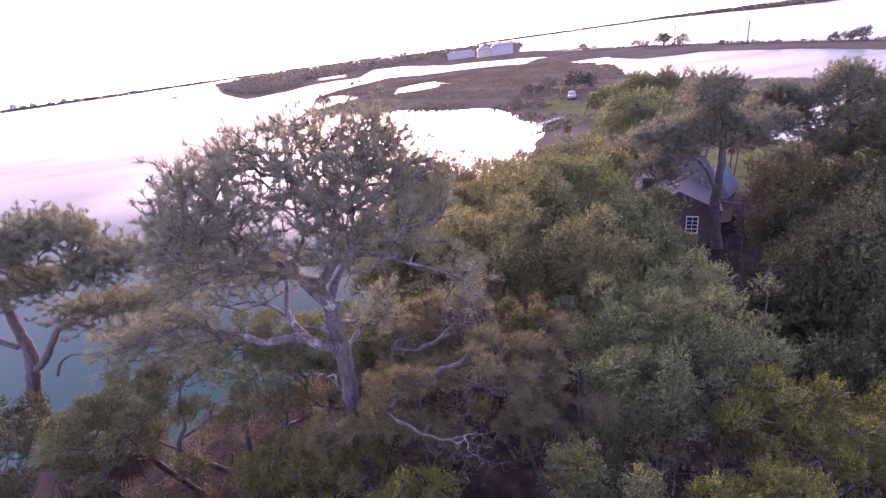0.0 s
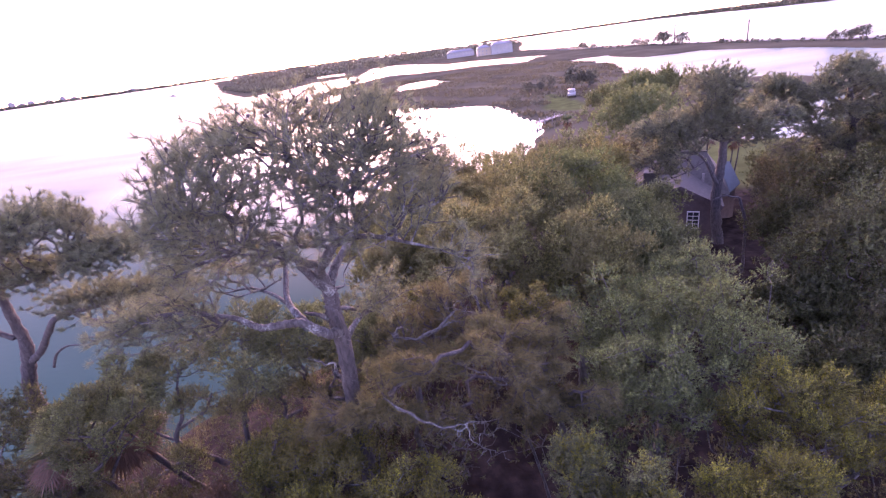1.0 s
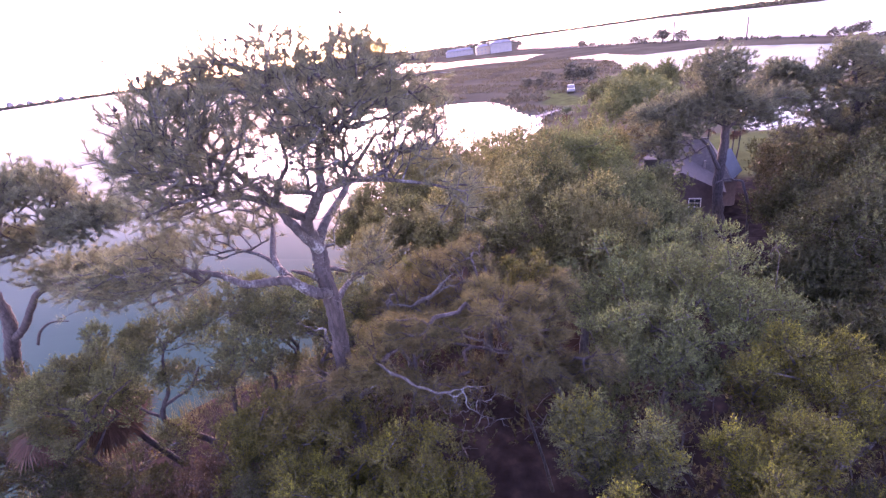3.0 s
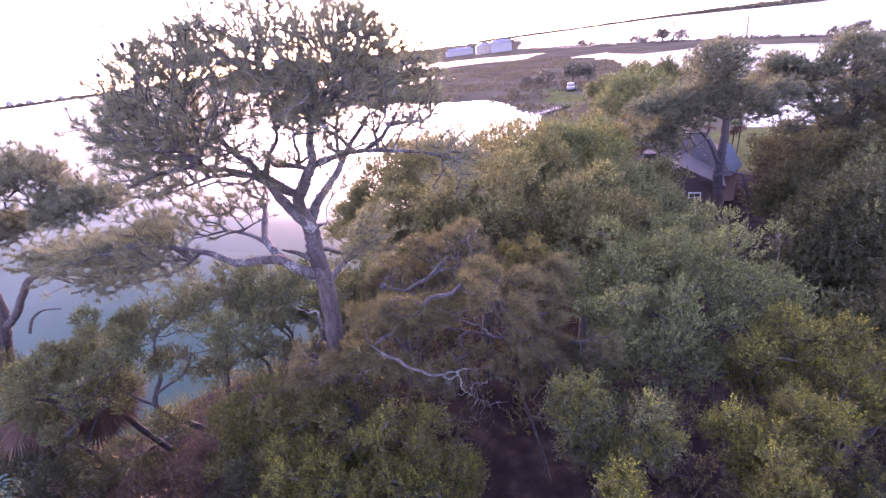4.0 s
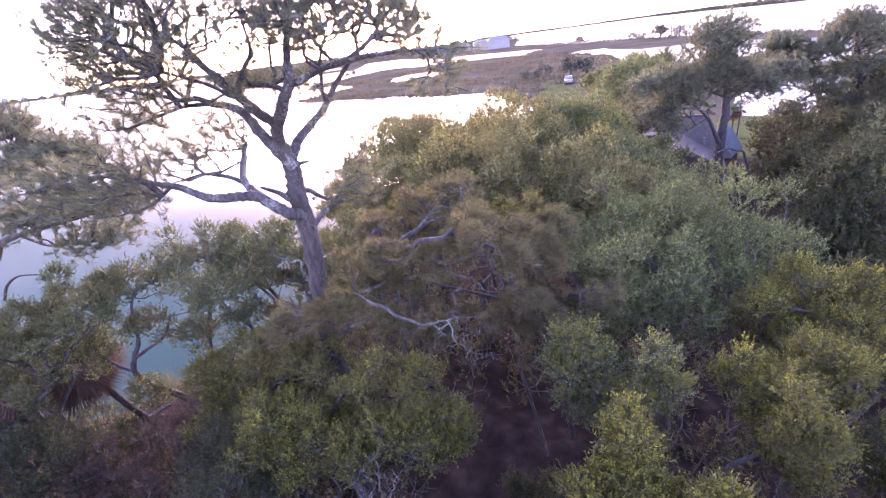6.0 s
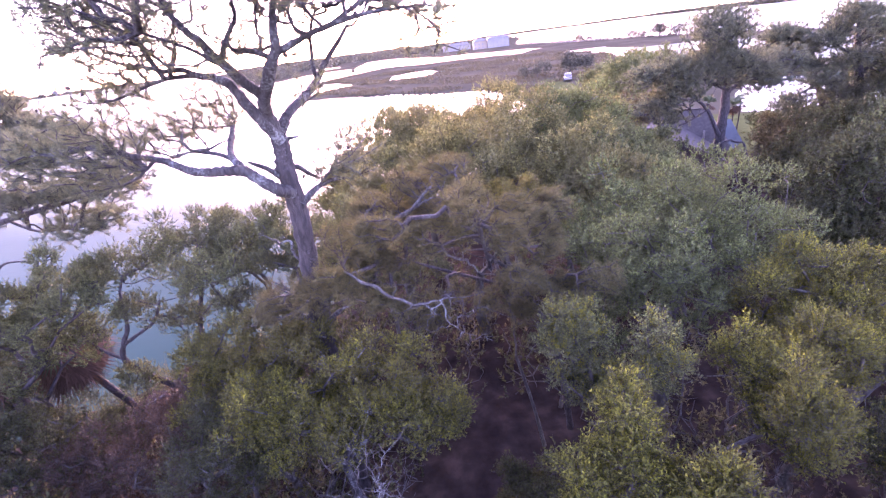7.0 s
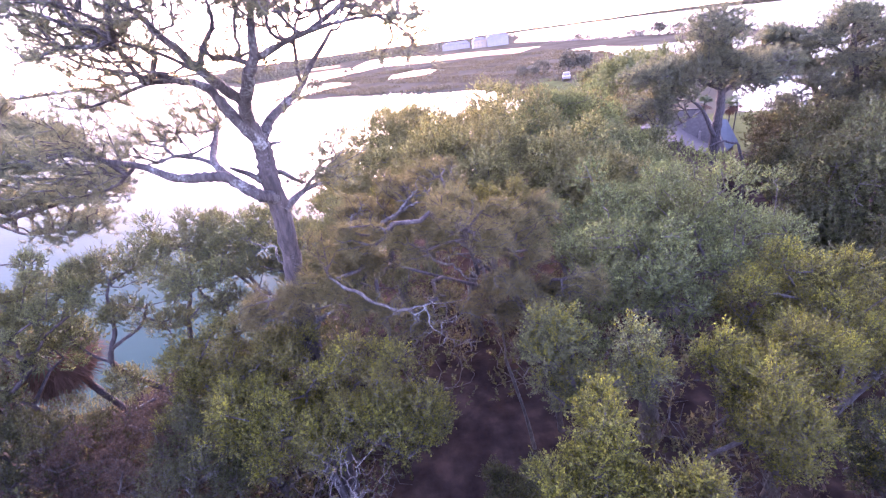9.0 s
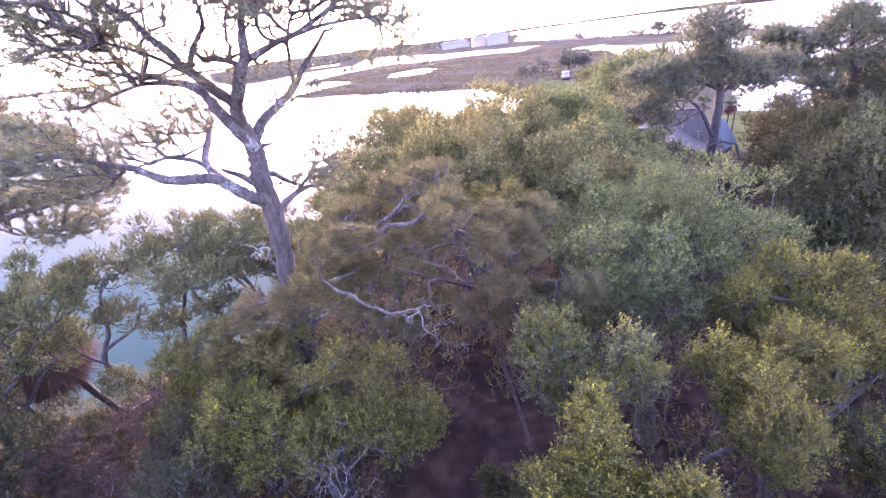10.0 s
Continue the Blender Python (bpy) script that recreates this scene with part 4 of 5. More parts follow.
broadleaf("leafy oak above the palms", (-11.5, 10.3), [(-9.6, 10.4, 9.0, 1.3, 1.2, 1.1), (-10.8, 10.2, 8.4, 1.2, 1.2, 1.2), (-11.6, 10.8, 7.3, 1.2, 1.1, 1.3)], OAK, 12000, 0.054, 17, 0.11, 111, BARK_PINE, loose=0.3)
broadleaf("olive oak spreading behind the tall pine", (-5.2, 12.9), [(-5.9, 12.5, 8.9, 1.6, 1.3, 1.3), (-4.5, 12.2, 8.0, 1.4, 1.1, 1.5), (-3.6, 11.9, 8.9, 1.1, 0.9, 1.0), (-7.2, 12.6, 8.6, 1.2, 1.0, 1.1), (-4.8, 12.4, 9.3, 1.1, 1.0, 0.8), (-3.0, 12.6, 9.2, 0.9, 0.8, 0.7)], OAK, 14500, 0.054, 17, 0.13, 121, BARK_LICHEN, loose=0.3)
broadleaf("yellow-olive oak scrub at the foot of the tall pine", (-4.9, 9.0), [(-4.6, 8.7, 7.9, 1.2, 0.9, 1.0), (-3.4, 8.0, 8.1, 0.9, 0.7, 0.9), (-5.7, 9.0, 7.3, 1.0, 0.9, 0.9)], OAK_YELLOW, 8200, 0.054, 19, 0.11, 122, BARK_LICHEN, loose=0.3)
broadleaf("dense olive scrub on the bank below the palms", (-11.2, 9.2), [(-11.4, 9.2, 5.4, 1.7, 1.3, 1.5), (-9.6, 9.4, 5.2, 1.4, 1.2, 1.4), (-13.0, 9.6, 5.2, 1.4, 1.2, 1.4)], OAK_SHADED, 8000, 0.06, 19, 0.1, 123, name="shrub")
broadleaf("olive oak at the foot of the bay pine", (-15.2, 11.8), [(-15.5, 11.6, 6.9, 1.8, 1.4, 1.5), (-14.0, 11.0, 6.0, 1.4, 1.2, 1.4), (-17.2, 12.6, 6.4, 1.6, 1.3, 1.5), (-15.6, 10.6, 5.2, 1.6, 1.2, 1.4)], OAK_SHADED, 8000, 0.066, 17, 0.13, 124, loose=0.2)
broadleaf("rust-brown shrub thicket on the bank", (-7.6, 8.2), [(-7.6, 8.4, 5.4, 1.9, 1.4, 1.6), (-9.3, 8.8, 4.6, 1.5, 1.3, 1.3), (-6.8, 9.8, 5.6, 1.5, 1.2, 1.4)], RUST, 8600, 0.054, 21, 0.08, 112, name="shrub")
broadleaf("olive oak scrub beside the low oak", (-5.2, 7.6), [(-5.1, 7.5, 6.5, 1.3, 1.2, 1.3), (-5.9, 9.6, 6.0, 1.3, 1.3, 1.3)], OAK_SHADED, 7980, 0.054, 21, 0.1, 113)
broadleaf("olive-leaved scrub below the tall pine", (-2.2, 12.8), [(-2.4, 12.8, 7.8, 1.5, 1.3, 1.4), (-4.3, 15.0, 7.2, 1.5, 1.5, 1.6)], OAK, 6752, 0.054, 21, 0.12, 114)

# ---- the wooded rise towards the cabin ----
WOODS = [
    ("tall olive live oak at the water's edge", (-3.4, 29.2), (-3.5, 29.0, 7.6, 2.6, 2.3, 2.5), OAK_GLOW),
    ("low olive oak leaning over the creek shore", (-5.4, 27.2), (-5.9, 27.0, 5.9, 1.7, 1.7, 1.8), OAK_GLOW),
    ("bushy shore oak on the wooded point", (-0.6, 33.8), (-0.5, 34.0, 7.0, 2.5, 2.3, 2.3), OAK_GLOW),
    ("low oak on the bank with sun glow tinted leaves", (-2.9, 20.8), (-2.9, 20.8, 6.9, 2.1, 1.9, 1.8), OAK_GLOW),
    ("dull olive oak behind the golden oak", (-1.6, 25.0), (-1.4, 25.0, 7.8, 2.3, 2.1, 2.2), OAK_GLOW),
    ("tall olive oak in the wooded point", (2.6, 29.5), (2.9, 29.5, 7.6, 2.4, 2.3, 2.2), OAK),
    ("live oak on the wooded point with sun glow tinted leaves", (0.6, 18.8), (0.6, 18.6, 8.0, 2.6, 2.4, 2.7), OAK_GLOW),
    ("rounded live oak on the wooded point", (3.0, 24.0), (2.8, 23.6, 8.2, 2.9, 2.7, 2.5), OAK_GLOW),
    ("rounded live oak with dusty green crown", (6.6, 26.2), (6.4, 26, 7.9, 3.0, 2.8, 2.4), OAK_GREY),
    ("dense green oak below the pine", (8.9, 23.8), (8.8, 23.5, 6.0, 2.2, 2.2, 2.0), OAK),
    ("rounded tree on the lawn beyond the pond", (42.5, 101), (43.0, 101, 4.0, 4.6, 3.2, 2.6), OAK),
    ("low bushy tree at the edge of the far lawn", (30.5, 96), (30.5, 96, 3.4, 3.6, 3.0, 2.2), OAK),
    ("dark green oak in the middle of the wood", (4.6, 17.8), (4.6, 17.6, 7.3, 2.2, 2.0, 2.0), OAK_GLOW),
    ("bushy oak before the cabin", (9.4, 18.6), (8.6, 18.6, 5.5, 2.3, 2.2, 1.9), OAK),
    ("shaded oak by the dark gap", (13.2, 17.4), (13.4, 17.2, 4.4, 1.8, 1.8, 1.7), OAK_SHADED),
    ("green oak at the edge of the clearing", (16.2, 18.8), (16.2, 18.6, 6.4, 2.4, 2.4, 2.1), OAK_SHADED),
    ("green oak behind the clearing", (20.2, 21.0), (20.0, 21, 6.3, 2.8, 2.6, 2.3), OAK_SHADED),
    ("dark olive shrub beside the cabin", (18.6, 26.4), (18.9, 26.2, 4.4, 2.1, 2.0, 1.7), OAK_SHADED),
    ("dark oak beside the cabin lawn", (23.4, 28.6), (23.2, 28.4, 5.4, 2.8, 2.6, 2.2), OAK_SHADED),
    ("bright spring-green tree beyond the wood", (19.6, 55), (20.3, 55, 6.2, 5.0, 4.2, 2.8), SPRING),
    ("yellow-green rounded tree behind the oaks", (10.6, 35), (10.6, 35, 6.4, 2.1, 2.0, 1.9), OAK_GLOW),
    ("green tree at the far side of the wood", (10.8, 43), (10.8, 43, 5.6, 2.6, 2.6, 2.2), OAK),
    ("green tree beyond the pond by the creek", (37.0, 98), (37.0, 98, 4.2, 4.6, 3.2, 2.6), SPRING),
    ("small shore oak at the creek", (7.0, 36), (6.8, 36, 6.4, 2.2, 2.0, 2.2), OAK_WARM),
    ("dark green oak beside the clearing", (12.0, 12.8), (12.2, 12.8, 4.3, 1.7, 1.7, 1.7), OAK_SHADED),
    ("leafy oak at the clearing's edge", (14.2, 13.4), (14.8, 13.4, 5.0, 1.8, 1.7, 1.8), OAK_SHADED),
    ("dark oak under the large pine", (25.6, 24.5), (25.6, 24.5, 6.8, 3.0, 2.8, 2.6), OAK_SHADED),
    ("tall dark oak beside the large pine", (29.0, 29.5), (29.0, 29.5, 7.0, 3.2, 3.0, 2.8), OAK_SHADED),
    ("dark shore oak beyond the cabin", (32.0, 38.0), (32.0, 38.0, 5.6, 3.2, 3.0, 2.6), OAK_GREY),
    ("reddish oak on the lawn by the cabin", (23.0, 33.5), (23.2, 33.5, 4.2, 2.0, 2.0, 1.9), OAK_WARM),
    ("green shrub on the lawn by the pond", (26.0, 37.5), (26.0, 37.5, 4.0, 2.4, 2.2, 1.9), OAK),
    ("light-leaved oak beside the cabin wall", (11.6, 28.4), (11.4, 28.4, 5.3, 2.0, 1.7, 1.7), OAK),
    ("dull olive tree behind the cabin", (16.6, 44.5), (16.9, 44.2, 4.8, 2.4, 2.0, 1.9), OAK_WARM),
    ("dark oak at the foot of the wood", (7.4, 21.4), (7.4, 21.4, 6.2, 2.3, 2.0, 2.0), OAK),
]
for k, (label, at, shape, mat) in enumerate(WOODS):
    near = at[1] < 34.5 and at[0] < 9.5
    far = at[1] > 30 and not near
    x, y, z, rx, ry, rz = shape
    broadleaf(label, at, [(x, y, z + 0.15, rx, ry, rz)], mat, 2400 if far else 8600 if near else 3600, 0.31 if at[1] > 50 else 0.19 if far else 0.115 if near else 0.16, 34, 0.2, 200 + k, size=(0.22, 0.38), per=6)

# ---- unseen oaks added round and behind to block low sky light ----
oaks = [ob for ob in scene.objects if ob.get("label") in ("dark oak at the foot of the wood", "shaded oak by the dark gap", "dark green oak beside the clearing")]
br = np.random.default_rng(66)
for x, y in [(gx, gy) for gy in (1.6, -2.2, -6.0, -10.0) for gx in np.arange(-13, 15, 4.4)] + [(11.5, 5.0), (15.5, 8.0), (-10.5, 5.6), (-14.5, 5.4)]:
    ob, a, k = oaks[int(br.integers(len(oaks)))], br.uniform(0, 360), br.uniform(0.95, 1.15)
    bx, by, bz = x + br.uniform(-1, 1), y + br.uniform(-0.8, 0.8), ground_z(x, y) - 0.2
    twin = copy_thing(ob, Matrix.Translation((bx, by, bz)) @ Matrix.Rotation(radians(a), 4, "Z"))
    twin.scale = (k, k, k)
    tagged(twin, "unseen dark live oak added to block low light", group="surrounding oaks")

# ---- understorey ----
KINDS = []
for k, mat in enumerate((OAK_SHADED, OAK_WARM, OAK_SHADED, RUST)):
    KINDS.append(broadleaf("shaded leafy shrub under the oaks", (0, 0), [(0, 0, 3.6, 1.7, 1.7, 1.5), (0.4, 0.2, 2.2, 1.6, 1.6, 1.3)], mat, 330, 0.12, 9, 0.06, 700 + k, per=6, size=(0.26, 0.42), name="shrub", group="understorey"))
ur = np.random.default_rng(77)
first = [True] * 4
spots = [(gx, gy) for gy in np.arange(3.2, 25, 2.6) for gx in np.arange(-15 + (gy * 1.7 % 2.3), 27, 2.6)]
spots += [(gx, gy) for gy in np.arange(8.5, 19, 1.7) for gx in np.arange(-17, -4.5, 1.7)]
for gx, gy in spots:
    x, y = gx + ur.uniform(-0.7, 0.7), gy + ur.uniform(-0.7, 0.7)
    k, s, a = int(ur.choice(4, p=(0.4, 0.25, 0.25, 0.1))), ur.uniform(0.75, 1.25), ur.uniform(0, 360)
    dry = inside_by(HOME + HOME_B[1:], np.array([x]), np.array([y]), 0)[0] > 1.3
    gap = (-2.4 < x < 3.6 and 4.6 < y < 13.2) or math.hypot(x - 0.7, y - 5.0) < 1.5 or math.hypot(x - 11.6, y - 15.2) < 3.6 or (abs(x - 17.5) < 5.0 and y > 27.0) or math.hypot(x + 13.0, y - 14.6) < 1.6
    if y > 15:
        s *= 0.72
    bank = x < -7.2 and y > 9.4
    if bank:
        s *= ur.uniform(0.6, 0.85) if y < 13 else ur.uniform(0.48, 0.68)
        k = int(ur.choice(4, p=(0.4, 0.5, 0.05, 0.05)))
    if x < -5.5 and y < 9.4:
        k, s = 3, s * 0.85
    seen = abs(x) < 2 + 1.15 * y
    if not dry or gap or not seen:
        continue
    m = Matrix.Translation((x, y, ground_z(x, y) - 0.25)) @ Matrix.Rotation(radians(a), 4, "Z") @ Matrix.Diagonal((s, s, s * ur.uniform(0.85, 1.2), 1))
    if first[k]:
        first[k] = False
        KINDS[k].matrix_world = m
    else:
        ob = copy_thing(KINDS[k], m)
        ob.scale = m.to_scale()

# ---- waterline grass ----
gr = np.random.default_rng(88)
GRASS = leaf_material("marsh_grass_blades", (0.05, 0.052, 0.025), (0.09, 0.092, 0.042), (0.135, 0.132, 0.065), 0.4, warm=(0.085, 0.08, 0.042))
q = np.column_stack([gr.uniform(-24, 0, 60000), gr.uniform(5, 34, 60000)])
dq = inside_by(HOME + HOME_B[1:], q[:, 0], q[:, 1], 0)
q = q[(dq > -0.3) & (dq < 2.6)][:5200]
foot = np.column_stack([q, np.full(len(q), 0.35)])
lift = unit(gr.normal(size=foot.shape) * 0.3 + np.array([[0, 0, 1.0]]))
side = across(lift, gr) * 0.012
tip = foot + lift * gr.uniform(0.5, 1.1, size=(len(q), 1))
tagged(new("marsh_grass", quick_mesh("marsh_grass", np.stack([foot - side, foot + side, tip], axis=1).reshape(-1, 3), np.arange(len(q) * 3).reshape(-1, 3), GRASS)), "yellow-green marsh grass along the waterline", "grass", kind="stuff")

mr = np.random.default_rng(89)
MARSH = leaf_material("salt_marsh_grass", (0.046, 0.042, 0.026), (0.066, 0.059, 0.037), (0.088, 0.079, 0.05), 0.3, warm=(0.06, 0.056, 0.034))
q = np.column_stack([mr.uniform(-70, 70, 40000), mr.uniform(88, 300, 40000)])
dq = np.minimum(inside_by(HOME + HOME_B[1:], q[:, 0], q[:, 1], 0), -inside_by(POND_INNER, q[:, 0], q[:, 1], 0))
q = q[(dq > 0.4) & (np.sin(q[:, 0] * 0.17) * np.cos(q[:, 1] * 0.11) + 0.5 * np.sin(q[:, 0] * 0.41 + q[:, 1] * 0.3) > -0.25)][:9000]
foot = np.repeat(np.column_stack([q, np.full(len(q), 0.3)]), 3, axis=0) + mr.normal(size=(len(q) * 3, 3)) * np.array([[0.35, 0.35, 0.02]])
lift = unit(mr.normal(size=foot.shape) * 0.35 + np.array([[0, 0, 1.0]]))
side = across(lift, mr) * 0.3
tip = foot + lift * mr.uniform(0.45, 1.0, size=(len(foot), 1))
tagged(new("salt_marsh", quick_mesh("salt_marsh", np.stack([foot - side, foot + side, tip], axis=1).reshape(-1, 3), np.arange(len(foot) * 3).reshape(-1, 3), MARSH)), "brown tussocks of salt marsh grass", "grass", kind="stuff")

# ---- the cabin ----
HX, HY, HA = 15.65, 33.2, -24.0
place = Matrix.Translation((HX, HY, 1.0)) @ Matrix.Rotation(radians(HA), 4, "Z")
cabin = empty("cabin", (HX, HY, 1.0), "small dark wooden cabin with pale shingled roof and metal lean-to", "house")
part("wall", prism([(-2.4, 0.35), (2.4, 0.35), (2.4, 4.0), (-2.4, 4.0)], 0, 2.75, place), SIDING, cabin)
for yy in (0.35,):
    bm = bmesh.new()
    lo = [bm.verts.new(v) for v in ((-2.4, yy, 2.75), (2.4, yy, 2.75), (0, yy, 4.05))]
    hi = [bm.verts.new(v) for v in ((-2.4, yy + 0.15, 2.75), (2.4, yy + 0.15, 2.75), (0, yy + 0.15, 4.05))]
    bm.faces.new(lo), bm.faces.new(hi[::-1])
    for i in range(3):
        bm.faces.new((lo[i], lo[(i + 1) % 3], hi[(i + 1) % 3], hi[i]))
    bmesh.ops.recalc_face_normals(bm, faces=bm.faces)
    bmesh.ops.transform(bm, matrix=place, verts=bm.verts)
    part("gable", bm, SIDING, cabin)
for side in (-1, 1):
    pitch = math.atan2(1.75, 3.4)
    slope = place @ Matrix.Translation((0, 0, 4.2)) @ Matrix.Rotation(side * pitch, 4, "Y")
    roof = part("roof", one_box((0 if side > 0 else -3.2, 0, -0.06), (3.2 if side > 0 else 0, 5.4, 0.06), slope), SHINGLE, cabin, "pale mauve-grey shingled roof slope")
    part("bargeboard", one_box((0 if side > 0 else -3.2, -0.08, -0.24), (3.2 if side > 0 else 0, -0.02, 0.06), slope), SIDING, cabin)
for wx in (-0.75, 1.0):
    win = part("window", one_box((wx - 0.36, 0.3, 0.95), (wx + 0.36, 0.345, 2.2), place), GLASS, cabin, "white-framed sash window with dark panes")
    bars = [((wx - 0.41, 0.24, 0.9), (wx - 0.35, 0.34, 2.25)), ((wx + 0.35, 0.24, 0.9), (wx + 0.41, 0.34, 2.25)), ((wx - 0.35, 0.24, 0.9), (wx + 0.35, 0.34, 0.97)), ((wx - 0.35, 0.24, 2.18), (wx + 0.35, 0.34, 2.25)), ((wx - 0.015, 0.27, 0.97), (wx + 0.015, 0.34, 2.18))]
    bars += [((wx - 0.35, 0.265, h - 0.018), (wx + 0.35, 0.34, h + 0.018)) for h in (1.27, 1.57, 1.88)]
    for lo, hi in bars:
        part("frame", one_box(lo, hi, place), TRIM, win)
chimney = part("chimney", one_box((-2.5, 0.9, 2.2), (-1.5, 1.9, 5.0), place, 0.03), BRICK, cabin)
part("vent_pipe", one_box((1.6, 4.0, 3.2), (1.75, 4.15, 4.0), place), TIMBER, cabin)

def sloped(bottom, top, turn):
    """A slab between two polygons with as many corners."""
    bm = bmesh.new()
    lo, hi = [bm.verts.new(v) for v in bottom], [bm.verts.new(v) for v in top]
    bm.faces.new(lo[::-1]), bm.faces.new(hi)
    for i in range(len(lo)):
        k = (i + 1) % len(lo)
        bm.faces.new((lo[i], lo[k], hi[k], hi[i]))
    bmesh.ops.recalc_face_normals(bm, faces=bm.faces)
    bmesh.ops.transform(bm, matrix=turn, verts=bm.verts)
    return bm


def roof_face(corners, thick, mat, label):
    return part("roof", sloped([(x, y, z - thick) for x, y, z in corners], corners, place), mat, cabin, label)


part("wall", prism([(-3.0, 4.02), (3.1, 4.02), (3.1, 8.6), (-3.0, 8.6)], 0, 2.6, place), SIDING, cabin)
EAVE = ((-3.4, 3.2, 2.62), (3.5, 3.2, 2.62), (3.5, 9.0, 2.62), (-3.4, 9.0, 2.62))
CREST = ((-1.2, 6.1, 5.25), (1.85, 6.1, 5.25))
MAUVE = "pale mauve-grey shingled roof slope"
roof_face((EAVE[0], EAVE[1], CREST[1], CREST[0]), 0.1, SHINGLE, MAUVE)
roof_face((EAVE[2], EAVE[3], CREST[0], CREST[1]), 0.1, SHINGLE, MAUVE)
roof_face((EAVE[1], EAVE[2], CREST[1]), 0.1, SHINGLE, MAUVE)
roof_face((EAVE[3], EAVE[0], CREST[0]), 0.1, SHINGLE, MAUVE)
part("ridge_cap", one_box((-1.25, 6.0, 5.24), (1.9, 6.2, 5.32), place, 0.02), SHINGLE, cabin)
part("lean_to_wall", prism([(3.1, 4.4), (4.05, 5.2), (4.05, 6.4), (3.1, 6.4)], 0, 2.5, place), SIDING, cabin)
TIN_AT = ((3.56, 3.95, 2.52), (4.3, 5.0, 2.95), (3.55, 6.3, 4.35), (2.72, 6.2, 4.4))
tin = roof_face(TIN_AT, 0.05, TIN, "bright blue-grey metal roof sheets of a lean-to")
for k in (0.25, 0.5, 0.75):
    a, b, c, d = (Vector(v) for v in TIN_AT)
    lo, hi = a.lerp(b, k), d.lerp(c, k)
    w = (b - a).normalized() * 0.015
    part("seam", sloped([lo - w, lo + w, hi + w, hi - w], [v + Vector((0, 0, 0.02)) for v in (lo - w, lo + w, hi + w, hi - w)], place), TIN, tin)


# ---- palms ----
def palm(label, base, top, lean, seed, green=26, dry=56, size=1.0):
    rng = np.random.default_rng(seed)
    gz = ground_z(*base) - 0.2
    ob = empty("palm_tree", (*base, gz), label, "palm tree")
    mid = ((base[0] + top[0]) / 2 + lean, (base[1] + top[1]) / 2, (gz + top[2]) / 2 - abs(lean) * 0.5)
    co, fa, path, rad = tube([(*base, gz), mid, top], [0.1 * size, 0.07 * size, 0.085 * size], 10, 0.12, seed)
    under("trunk", quick_mesh("trunk", co, fa, BARK_PINE, True), ob)
    for kind, n, mat, lo, hi in (("fronds", green, FROND, -0.1, 1.2), ("dry_skirt", dry, FROND_DRY, -1.5, 0.0)):
        pieces = []
        for k in range(n):
            az, el = rng.uniform(0, 2 * math.pi), rng.uniform(lo, hi)
            d = np.array([math.cos(az) * math.cos(el), math.sin(az) * math.cos(el), math.sin(el)])
            s = unit(np.cross(d, [0, 0, 1.0]))
            up = np.cross(s, d)
            hub = np.array(top) + d * rng.uniform(0.2, 0.55) * size
            pieces.append(sticks(np.array([top]), hub[None], np.array([0.018]), np.array([0.012]), 4))
            for b in np.linspace(-1.25, 1.25, 17):
                tip = hub + (d * math.cos(b) + s * math.sin(b)) * 0.75 * size * rng.uniform(0.8, 1.1) - np.array([0, 0, 0.16 * size])
                w = np.cross(unit(tip - hub), up) * 0.022
                m_ = hub * 0.45 + tip * 0.55 + up * 0.03
                pieces.append((np.array([hub, m_ - w, tip, m_ + w]), np.array([[0, 1, 2, 3]])))
        co, fa = joined(pieces)
        under(kind, quick_mesh(kind, co, fa, mat), ob)
    return ob


palm("leaning cabbage palm with a thick skirt of dry red-brown fronds", (-8.8, 12.7), (-12.0, 12.0, 6.7), -0.3, 301, 20, 84, 1.3)
palm("upright cabbage palm with hanging dry fronds on the bank", (-12.7, 10.4), (-12.4, 10.3, 7.4), 0.1, 302, 14, 20, 1.0)
for k, (x, y, h) in enumerate([(24.4, 47, 4.0), (26.6, 46.5, 3.6), (27.6, 47.2, 3.8)]):
    palm("slender cabbage palm on the lawn by the pond", (x, y), (x + 0.2, y, 1 + h), 0.05, 310 + k, 16, 6, 0.9)
palm("small cabbage palm at the creek shore", (15.5, 66), (15.5, 66, 5.2), 0.1, 320, 20, 8, 1.1)


